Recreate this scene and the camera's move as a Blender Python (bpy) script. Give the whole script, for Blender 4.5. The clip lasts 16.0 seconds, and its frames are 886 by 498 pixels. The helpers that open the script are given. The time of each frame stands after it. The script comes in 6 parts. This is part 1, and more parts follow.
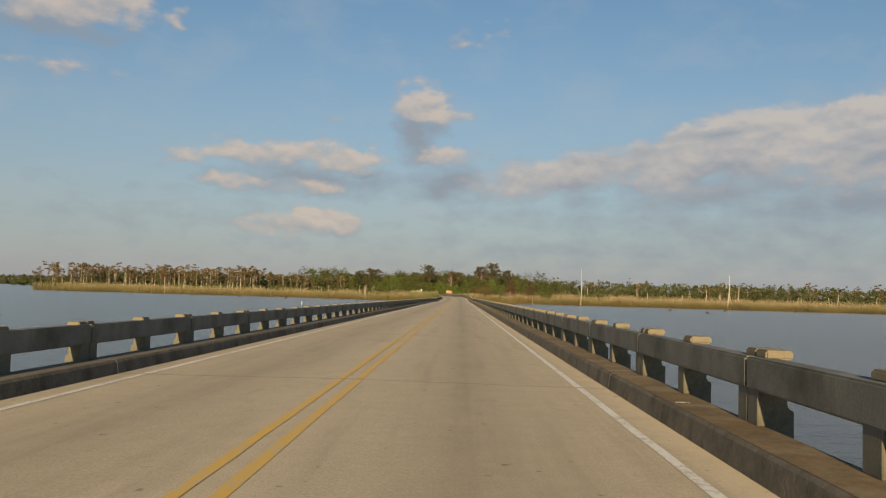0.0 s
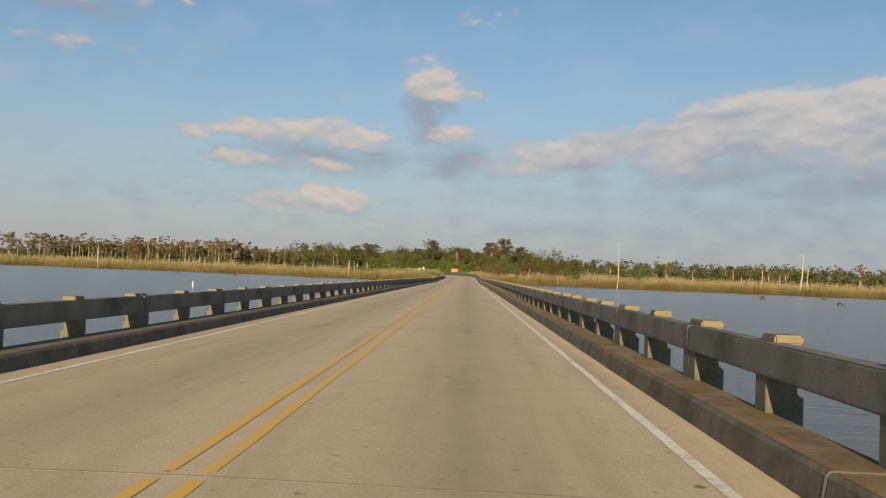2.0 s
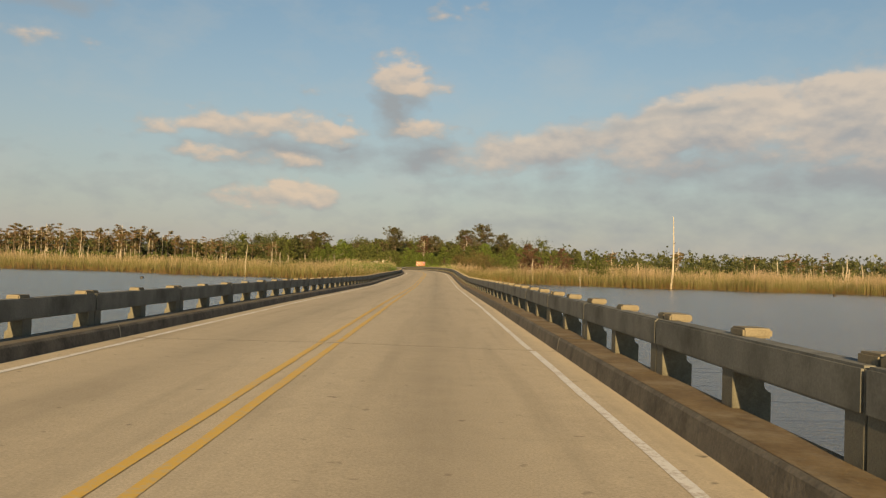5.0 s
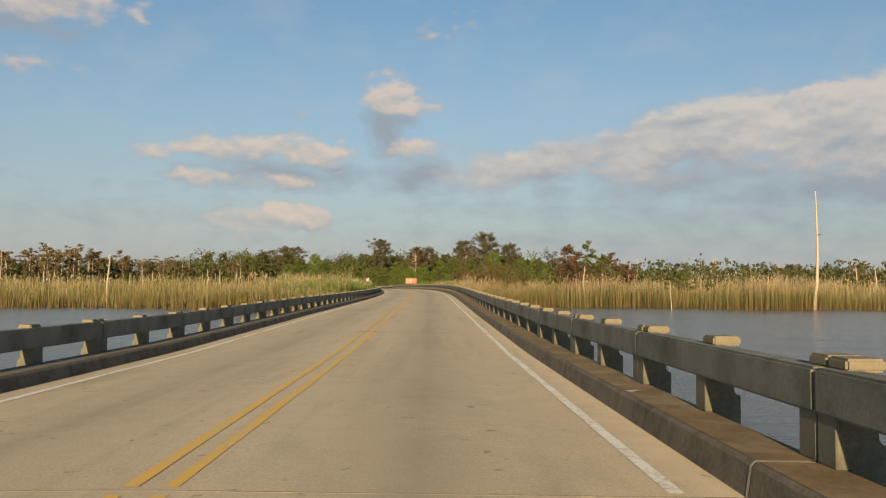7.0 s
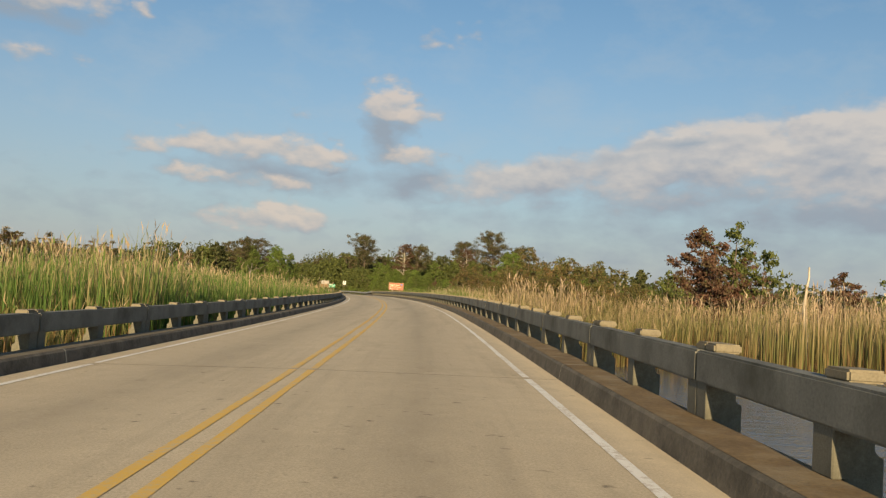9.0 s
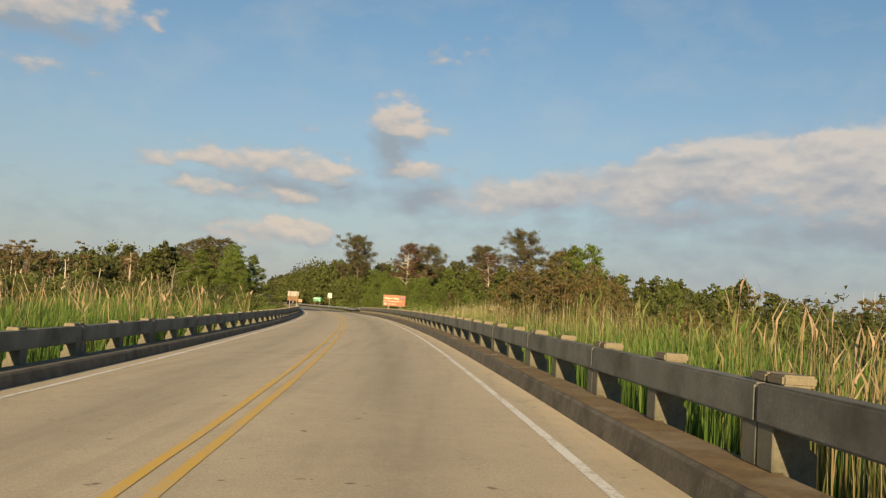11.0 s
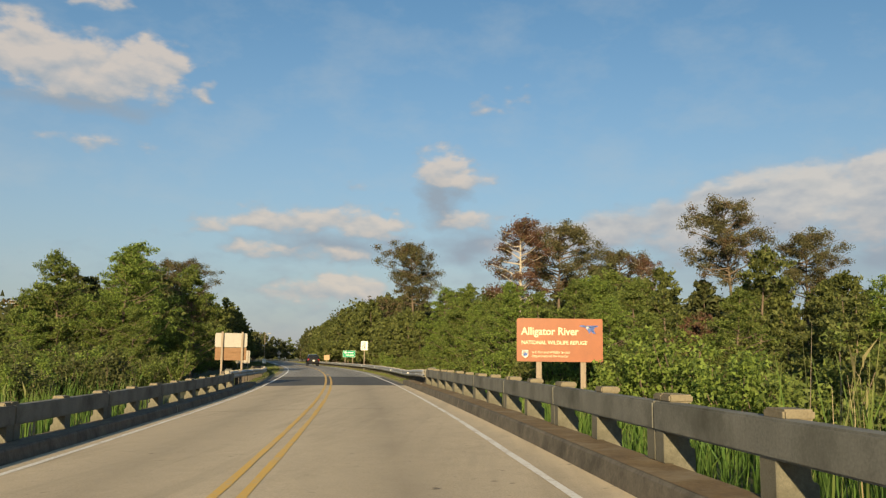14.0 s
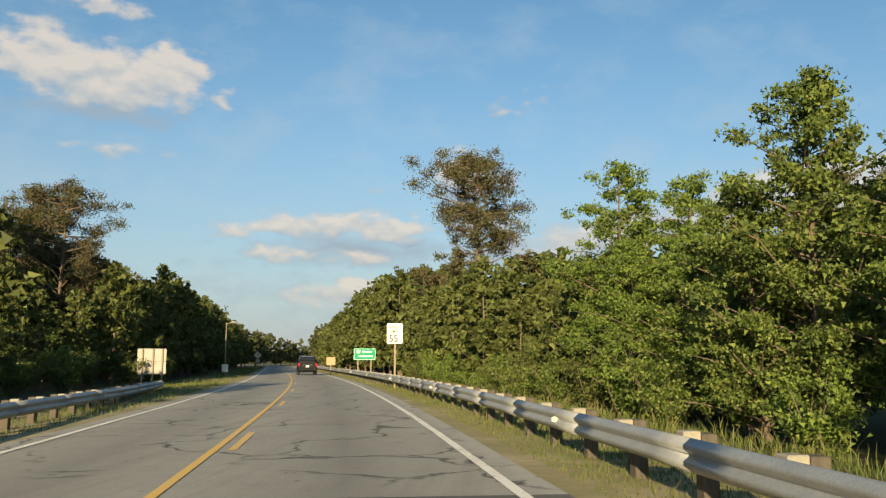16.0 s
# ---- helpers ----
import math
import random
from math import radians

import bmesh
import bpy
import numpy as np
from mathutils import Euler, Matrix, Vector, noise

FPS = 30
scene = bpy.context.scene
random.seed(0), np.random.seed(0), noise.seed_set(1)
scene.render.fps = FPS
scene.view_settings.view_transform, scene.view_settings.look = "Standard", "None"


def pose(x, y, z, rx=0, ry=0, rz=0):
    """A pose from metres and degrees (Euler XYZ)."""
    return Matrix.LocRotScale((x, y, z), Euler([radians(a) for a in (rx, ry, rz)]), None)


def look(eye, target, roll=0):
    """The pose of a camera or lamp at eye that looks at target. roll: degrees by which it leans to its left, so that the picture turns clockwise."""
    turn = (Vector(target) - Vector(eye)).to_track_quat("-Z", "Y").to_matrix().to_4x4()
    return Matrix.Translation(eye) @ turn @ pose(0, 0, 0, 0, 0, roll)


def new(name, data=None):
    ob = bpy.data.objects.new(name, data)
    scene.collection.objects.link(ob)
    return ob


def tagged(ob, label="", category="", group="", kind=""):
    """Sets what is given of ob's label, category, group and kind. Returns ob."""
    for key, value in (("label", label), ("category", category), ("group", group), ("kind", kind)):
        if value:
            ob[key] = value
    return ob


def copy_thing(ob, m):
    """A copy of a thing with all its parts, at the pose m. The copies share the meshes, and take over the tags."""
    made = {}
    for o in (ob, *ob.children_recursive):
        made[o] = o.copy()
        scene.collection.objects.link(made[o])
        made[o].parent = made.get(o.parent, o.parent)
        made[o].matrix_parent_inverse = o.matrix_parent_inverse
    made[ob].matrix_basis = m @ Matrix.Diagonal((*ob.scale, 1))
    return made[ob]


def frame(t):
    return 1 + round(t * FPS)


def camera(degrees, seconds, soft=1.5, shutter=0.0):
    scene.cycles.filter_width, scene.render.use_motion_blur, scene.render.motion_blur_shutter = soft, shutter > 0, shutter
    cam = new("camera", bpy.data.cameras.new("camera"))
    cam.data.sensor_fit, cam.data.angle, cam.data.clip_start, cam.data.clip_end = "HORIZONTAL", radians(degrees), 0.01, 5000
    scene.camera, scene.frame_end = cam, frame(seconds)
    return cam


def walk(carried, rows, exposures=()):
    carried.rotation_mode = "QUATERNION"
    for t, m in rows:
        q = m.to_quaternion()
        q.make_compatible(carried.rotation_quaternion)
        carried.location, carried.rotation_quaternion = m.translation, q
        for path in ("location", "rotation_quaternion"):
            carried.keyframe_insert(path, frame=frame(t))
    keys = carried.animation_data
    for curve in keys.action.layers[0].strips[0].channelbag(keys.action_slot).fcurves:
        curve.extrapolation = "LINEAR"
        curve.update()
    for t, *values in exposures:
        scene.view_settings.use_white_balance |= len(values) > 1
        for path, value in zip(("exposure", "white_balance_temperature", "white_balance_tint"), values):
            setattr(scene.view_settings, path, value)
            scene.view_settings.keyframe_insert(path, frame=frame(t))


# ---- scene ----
cam = camera(55.8, 16.0, soft=1.3)
# t, x, y, z, yaw, pitch, roll: the drive along the right-hand lane
PATH = [
    (0, 1.66, 0.00, 1.330, 1.18, 3.17, -1.66),
    (0.5, 1.68, 12.95, 1.330, 3.67, 1.96, -0.95),
    (1, 1.70, 25.90, 1.330, 5.05, 1.97, -1.55),
    (1.5, 1.72, 38.85, 1.330, 3.21, 2.36, -1.57),
    (2, 1.74, 51.81, 1.330, 1.68, 1.71, -2.28),
    (2.5, 1.76, 64.77, 1.329, 0.91, 1.41, -2.38),
    (3, 1.78, 77.72, 1.329, 0.53, 1.36, -2.76),
    (3.5, 1.79, 90.68, 1.329, 0.05, 1.20, -2.59),
    (4, 1.81, 103.65, 1.329, -0.29, 1.09, -2.77),
    (4.6, 1.83, 119.21, 1.329, -0.32, 1.23, -2.38),
    (5.25, 1.85, 136.08, 1.327, -0.41, 1.57, -1.44),
    (5.9, 1.87, 152.97, 1.326, -0.50, 1.92, -0.50),
    (6.5, 1.89, 168.57, 1.297, -0.54, 2.06, -0.11),
    (7, 1.87, 181.59, 1.255, -0.71, 2.66, -0.45),
    (7.5, 1.84, 194.61, 1.224, -0.89, 3.05, -0.91),
    (8, 1.80, 207.65, 1.268, -0.81, 3.55, -0.46),
    (8.5, 1.75, 220.69, 1.368, -1.18, 3.59, -1.91),
    (9, 1.70, 233.74, 1.508, -1.34, 3.28, -3.36),
    (9.6, 1.64, 249.43, 1.667, -1.28, 3.45, -3.43),
    (10.25, 1.47, 266.48, 1.826, -1.12, 3.85, -3.62),
    (10.9, 1.05, 283.58, 1.966, -0.96, 4.26, -3.80),
    (11.5, 0.32, 299.38, 2.056, -0.89, 4.43, -3.87),
    (12, -0.54, 312.57, 2.125, 0.78, 6.18, -0.91),
    (12.5, -1.60, 325.75, 2.182, 1.89, 6.78, -1.08),
    (13, -2.85, 338.94, 2.221, 2.66, 7.10, -1.08),
    (13.5, -4.30, 352.13, 2.256, 2.96, 7.27, -1.29),
    (14, -5.94, 365.31, 2.277, 2.97, 7.53, -0.69),
    (14.5, -7.67, 378.50, 2.279, 2.98, 7.66, -0.14),
    (15, -9.61, 391.65, 2.262, 3.17, 7.66, 0.33),
    (15.5, -11.76, 404.78, 2.257, 3.09, 7.73, -0.45),
    (16, -14.10, 417.87, 2.278, 4.40, 7.71, -0.10),
]
walk(cam, [(t, pose(x, y, z, 90 + p, r, w)) for t, x, y, z, w, p, r in PATH],
     [(0, 0.57, 6600, 7.5), (0.8, 0.72, 6650, 7.5), (2.1, 0.74, 6450, 7.5), (3, 0.74, 7200, 7.5), (4, 0.74, 7900, 8.5), (6.5, 0.76, 6900, 7.5), (9, 0.79, 6500, 6.5), (11.5, 0.8, 6800, 6.5), (12.5, 0.83, 6650, 5.5), (15.4, 0.77, 6250, 2.5), (16, 1.04, 6300, 1.5)])

# ---- world and sun ----
SUN_EL, SUN_AZ = radians(13.5), radians(183.6)  # low sun behind the car, azimuth from +y clockwise


def sky_world():
    wd = bpy.data.worlds.new("evening_sky")
    scene.world = wd
    wd.use_nodes = True
    nt = wd.node_tree
    nt.nodes.clear()
    N, L = nt.nodes.new, nt.links.new

    def mth(op, a, b=None, c=None, clamp=False):
        n = N("ShaderNodeMath")
        n.operation, n.use_clamp = op, clamp
        for i, v in enumerate((a, b, c)):
            if v is None:
                continue
            if isinstance(v, (int, float)):
                n.inputs[i].default_value = v
            else:
                L(v, n.inputs[i])
        return n.outputs[0]

    def mix(f, a, b):
        n = N("ShaderNodeMix")
        n.data_type = "RGBA"
        for i, v in ((0, f), (6, a), (7, b)):
            if isinstance(v, (int, float)):
                n.inputs[i].default_value = v
            elif isinstance(v, tuple):
                n.inputs[i].default_value = (*v, 1)
            else:
                L(v, n.inputs[i])
        return n.outputs[2]

    sky = N("ShaderNodeTexSky")
    sky.sky_type, sky.sun_disc = "NISHITA", False
    sky.sun_elevation, sky.sun_rotation = SUN_EL, SUN_AZ
    sky.air_density, sky.dust_density, sky.ozone_density = 1.0, 0.6, 1.6
    tc = N("ShaderNodeTexCoord")
    sep = N("ShaderNodeSeparateXYZ")
    L(tc.outputs["Generated"], sep.inputs[0])
    x, y, z = sep.outputs
    az = mth("MULTIPLY", mth("ARCTAN2", x, y), 57.2958)
    el = mth("MULTIPLY", mth("ARCSINE", z), 57.2958)
    comb = N("ShaderNodeCombineXYZ")
    L(mth("MULTIPLY", az, 0.55), comb.inputs[0])
    L(el, comb.inputs[1])
    comb.inputs[2].default_value = 3.7

    def noise_tex(scale, detail, rough=0.55):
        n = N("ShaderNodeTexNoise")
        n.inputs["Scale"].default_value, n.inputs["Detail"].default_value = scale, detail
        n.inputs["Roughness"].default_value = rough
        L(comb.outputs[0], n.inputs["Vector"])
        return n

    warp, puff, fine = noise_tex(0.45, 4, 0.6), noise_tex(0.8, 5, 0.5), noise_tex(0.3, 5, 0.6)
    sepn = N("ShaderNodeSeparateColor")
    L(warp.outputs["Color"], sepn.inputs[0])
    azw = mth("MULTIPLY_ADD", mth("SUBTRACT", sepn.outputs[0], 0.5), 4.0, az)
    elw = mth("MULTIPLY_ADD", mth("SUBTRACT", sepn.outputs[1], 0.5), 1.6, el)
    fluff = mth("SUBTRACT", puff.outputs["Fac"], 0.5)

    def heap(rows):
        """The density of a group of clouds and how far up each one a direction lies."""
        dens, high = None, None
        for a, e, w, up, dn, k, tilt in rows:
            da = mth("SUBTRACT", azw, a)
            de = mth("SUBTRACT", mth("SUBTRACT", elw, e), mth("MULTIPLY", da, tilt))
            da = mth("DIVIDE", da, w)
            above = mth("DIVIDE", mth("MAXIMUM", de, 0.0), up)
            below = mth("DIVIDE", mth("MINIMUM", de, 0.0), dn)
            r = mth("SQRT", mth("ADD", mth("MULTIPLY", da, da), mth("ADD", mth("MULTIPLY", above, above), mth("MULTIPLY", below, below))))
            m = mth("MULTIPLY", mth("SUBTRACT", 1.1, r), k)
            h = mth("MULTIPLY", mth("MULTIPLY_ADD", mth("DIVIDE", de, up + dn), 1.0, 0.62, clamp=True), mth("MULTIPLY", m, 2.0, clamp=True))
            dens = m if dens is None else mth("MAXIMUM", dens, m)
            high = h if high is None else mth("MAXIMUM", high, h)
        return dens, high

    # azimuth, elevation, half width, height above, depth below, weight, tilt
    heads, high = heap([(-3.2, 12.6, 2.2, 2.0, 0.8, 1.4, -0.1), (-1.2, 12.1, 2.0, 0.9, 0.6, 0.9, -0.1), (-14.6, 9.0, 5.6, 1.2, 0.8, 1.25, 0.02), (-9.2, 9.0, 4.0, 1.4, 0.8, 1.2, -0.1),
                        (-6.4, 9.1, 1.0, 1.0, 0.6, 1.0, 0.0), (-12.2, 4.4, 3.6, 1.2, 0.9, 1.2, 0.03), (-9.6, 4.9, 3.0, 1.4, 1.0, 1.3, -0.05), (-15.4, 7.2, 2.2, 0.6, 0.5, 0.8, 0.0), (-1.2, 9.4, 2.2, 1.0, 0.7, 0.85, 0.0), (-10.5, 7.0, 3.4, 0.6, 0.5, 0.6, 0.0),
                        (-26.6, 17.5, 6.4, 2.6, 1.6, 1.6, 0.0), (-31.0, 18.2, 3.4, 2.6, 1.2, 1.6, 0.0), (-23.2, 18.2, 3.0, 2.4, 1.2, 1.6, 0.0), (-19.4, 17.0, 1.1, 0.5, 0.4, 0.5, -0.3),
                        (0.8, 17.2, 2.0, 0.8, 0.4, 0.3, 0.25), (-27.6, 22.0, 3.2, 1.0, 0.6, 1.1, 0.0), (-8.4, 11.6, 1.6, 0.5, 0.3, 0.3, 0.0), (-26.0, 13.6, 3.6, 0.5, 0.4, 0.35, 0.0)])
    bank, crest = heap([(30.0, 11.2, 11.5, 2.9, 5.0, 1.5, 0.08), (17.0, 10.2, 9.5, 2.1, 3.2, 1.4, 0.16), (7.0, 8.7, 7.5, 1.5, 2.2, 1.15, 0.14), (25.0, 12.0, 3.0, 1.2, 1.5, 1.6, 0.1)])
    low, _ = heap([(20.0, 5.0, 24.0, 4.5, 5.5, 0.42, 0.04), (-3.2, 10.9, 2.0, 2.0, 2.4, 1.1, 0.0), (-0.8, 7.6, 3.6, 1.7, 1.5, 1.0, 0.0), (-10.0, 7.6, 8.0, 1.3, 1.4, 0.8, 0.0), (-7.2, 8.1, 2.4, 0.6, 0.6, 0.9, 0.0),
                   (18.0, 7.2, 13.0, 2.0, 1.8, 0.65, 0.1), (27.0, 6.4, 12.0, 1.5, 1.7, 1.0, 0.03), (-27.0, 15.8, 5.5, 0.9, 0.9, 0.8, 0.0), (8.0, 3.4, 24.0, 1.0, 1.3, 0.3, 0.0), (-20.0, 5.0, 10.0, 1.5, 2.0, 0.16, 0.0)])
    grain = noise_tex(2.6, 6, 0.6)
    fluff = mth("MULTIPLY_ADD", mth("SUBTRACT", grain.outputs["Fac"], 0.5), 0.1, fluff)
    lift = N("ShaderNodeVectorMath")
    lift.operation = "ADD"
    L(comb.outputs[0], lift.inputs[0])
    lift.inputs[1].default_value = (0.0, 0.5, 0.0)
    over = N("ShaderNodeTexNoise")
    over.inputs["Scale"].default_value, over.inputs["Detail"].default_value, over.inputs["Roughness"].default_value = 0.8, 3, 0.5
    L(lift.outputs[0], over.inputs["Vector"])
    relief = mth("SUBTRACT", puff.outputs["Fac"], over.outputs["Fac"])
    dens = mth("MULTIPLY", mth("MULTIPLY_ADD", fluff, 2.4, heads), 1.3, clamp=True)
    dens = mth("MULTIPLY", mth("MULTIPLY", dens, dens), mth("MULTIPLY_ADD", dens, -2.0, 3.0))
    shade = mth("MULTIPLY", mth("MULTIPLY_ADD", fluff, 1.3, low), 1.1, clamp=True)
    lit = mth("MULTIPLY_ADD", relief, 1.5, mth("MULTIPLY_ADD", fluff, 0.8, high), clamp=True)
    soft = mth("SUBTRACT", fine.outputs["Fac"], 0.5)
    sheet = mth("MULTIPLY", mth("MULTIPLY_ADD", soft, 1.0, mth("MULTIPLY_ADD", fluff, 1.2, bank)), 1.3, clamp=True)
    sheet = mth("MULTIPLY", mth("MULTIPLY", sheet, sheet), mth("MULTIPLY_ADD", sheet, -2.0, 3.0))
    glow = mth("MULTIPLY_ADD", relief, 1.1, mth("MULTIPLY_ADD", soft, 2.2, mth("MULTIPLY_ADD", fluff, 0.5, crest)), clamp=True)
    bars, _ = heap([(17.0, 10.9, 4.6, 0.5, 0.5, 0.8, 0.08), (22.6, 13.9, 1.7, 0.4, 0.35, 1.0, 0.05), (27.0, 14.2, 1.2, 0.25, 0.25, 0.8, 0.0), (13.0, 10.0, 5.0, 0.4, 0.5, 0.4, 0.1)])
    bars = mth("MULTIPLY", mth("MULTIPLY_ADD", fluff, 1.2, bars), 1.2, clamp=True)
    veil = mth("MULTIPLY", mth("SUBTRACT", fine.outputs["Fac"], 0.46), 2.2, clamp=True)
    haze = mth("MULTIPLY", mth("POWER", mth("SUBTRACT", 1.0, mth("DIVIDE", mth("MAXIMUM", el, 0.0), 26.0), clamp=True), 1.8), 0.92)
    base = N("ShaderNodeVectorMath")
    base.operation = "MULTIPLY"
    L(sky.outputs[0], base.inputs[0])
    base.inputs[1].default_value = SKY_TINT
    col = mix(haze, base.outputs[0], HAZE)
    col = mix(mth("MULTIPLY", veil, 0.4), col, VEIL)
    col = mix(mth("MULTIPLY", shade, 0.9), col, RAIN_SHADE)
    bcol = mix(mth("MULTIPLY", bars, 0.8), mix(glow, BANK_SHADE, BANK_LIT), RAIN_SHADE)
    col = mix(mth("MULTIPLY", sheet, 0.85), col, bcol)
    ccol = mix(lit, CLOUD_SHADE, CLOUD_LIT)
    col = mix(mth("MULTIPLY", dens, 0.82), col, ccol)
    bg = N("ShaderNodeBackground")
    bg.inputs["Strength"].default_value = 0.061
    L(col, bg.inputs["Color"])
    out = N("ShaderNodeOutputWorld")
    L(bg.outputs[0], out.inputs[0])


SKY_TINT = (0.88, 1.07, 1.16)
HAZE, VEIL = (3.8, 3.62, 4.0), (4.8, 5.0, 5.2)
BANK_SHADE, BANK_LIT = (3.5, 3.6, 4.05), (6.3, 5.55, 5.05)
CLOUD_SHADE, CLOUD_LIT, RAIN_SHADE = (3.5, 3.75, 4.15), (6.7, 5.55, 4.75), (3.0, 3.4, 4.0)
sky_world()

sun_data = bpy.data.lights.new("sun", "SUN")
sun_data.energy, sun_data.angle, sun_data.color = 5.0, radians(0.6), (1.0, 0.75, 0.44)
sun = new("sun", sun_data)
sun_dir = Vector((math.sin(SUN_AZ) * math.cos(SUN_EL), math.cos(SUN_AZ) * math.cos(SUN_EL), math.sin(SUN_EL)))
sun.matrix_world = look(sun_dir * 100, (0, 0, 0))

# ---- materials ----


def material(name, build):
    mt = bpy.data.materials.new(name)
    mt.use_nodes = True
    nt = mt.node_tree
    bsdf = nt.nodes["Principled BSDF"]
    build(nt, bsdf)
    return mt


def ramp(nt, fac, stops):
    n = nt.nodes.new("ShaderNodeValToRGB")
    els = n.color_ramp.elements
    while len(els) < len(stops):
        els.new(0.5)
    for e, (p, c) in zip(els, stops):
        e.position, e.color = p, (*c, 1)
    nt.links.new(fac, n.inputs[0])
    return n.outputs[0]


def noise_node(nt, scale, detail=4, rough=0.6, stretch=None, kind="Object"):
    tc = nt.nodes.new("ShaderNodeTexCoord")
    n = nt.nodes.new("ShaderNodeTexNoise")
    n.inputs["Scale"].default_value, n.inputs["Detail"].default_value = scale, detail
    n.inputs["Roughness"].default_value = rough
    src = tc.outputs[kind]
    if stretch:
        mp = nt.nodes.new("ShaderNodeMapping")
        mp.inputs["Scale"].default_value = stretch
        nt.links.new(src, mp.inputs[0])
        src = mp.outputs[0]
    nt.links.new(src, n.inputs["Vector"])
    return n.outputs["Fac"]


def blend(nt, fac, a, b, mode="MIX"):
    n = nt.nodes.new("ShaderNodeMix")
    n.data_type, n.blend_type = "RGBA", mode
    for i, v in ((0, fac), (6, a), (7, b)):
        if isinstance(v, (int, float)):
            n.inputs[i].default_value = v
        elif isinstance(v, tuple):
            n.inputs[i].default_value = (*v, 1)
        else:
            nt.links.new(v, n.inputs[i])
    return n.outputs[2]


def calc(nt, op, a, b=0.0, clamp=False):
    n = nt.nodes.new("ShaderNodeMath")
    n.operation, n.use_clamp = op, clamp
    for i, v in enumerate((a, b)):
        if isinstance(v, (int, float)):
            n.inputs[i].default_value = v
        else:
            nt.links.new(v, n.inputs[i])
    return n.outputs[0]


def bump(nt, bsdf, height, strength, dist=0.01):
    n = nt.nodes.new("ShaderNodeBump")
    n.inputs["Strength"].default_value, n.inputs["Distance"].default_value = strength, dist
    nt.links.new(height, n.inputs["Height"])
    nt.links.new(n.outputs[0], bsdf.inputs["Normal"])


def island(nt):
    return nt.nodes.new("ShaderNodeNewGeometry").outputs["Random Per Island"]


def lateral(nt, key):
    n = nt.nodes.new("ShaderNodeAttribute")
    n.attribute_name = key
    return n.outputs["Fac"]


def rough_surface(name, lo, hi, scale=3.0, fine=60.0, rough=0.85, relief=0.4, metal=0.0, stretch=None, grime=None):
    def build(nt, b):
        big = noise_node(nt, scale, 5, 0.62, stretch)
        small = noise_node(nt, fine, 3, 0.7)
        c = ramp(nt, big, [(0.3, lo), (0.7, hi)])
        c = blend(nt, 0.35, c, ramp(nt, small, [(0.25, tuple(v * 0.55 for v in lo)), (0.75, tuple(min(1, v * 1.35) for v in hi))]))
        if grime:
            g = noise_node(nt, scale * 0.45, 6, 0.7)
            c = blend(nt, calc(nt, "MULTIPLY", calc(nt, "SUBTRACT", g, 0.48), 5.0, True), c, grime)
        nt.links.new(c, b.inputs["Base Color"])
        b.inputs["Roughness"].default_value, b.inputs["Metallic"].default_value = rough, metal
        if relief:
            bump(nt, b, small, relief, 0.01)
    return material(name, build)


def paint(name, col, rough=0.5, metal=0.0, var=0.12, scale=6.0):
    return rough_surface(name, tuple(v * (1 - var) for v in col), tuple(min(1, v * (1 + var)) for v in col), scale, 45.0, rough, 0.05, metal)


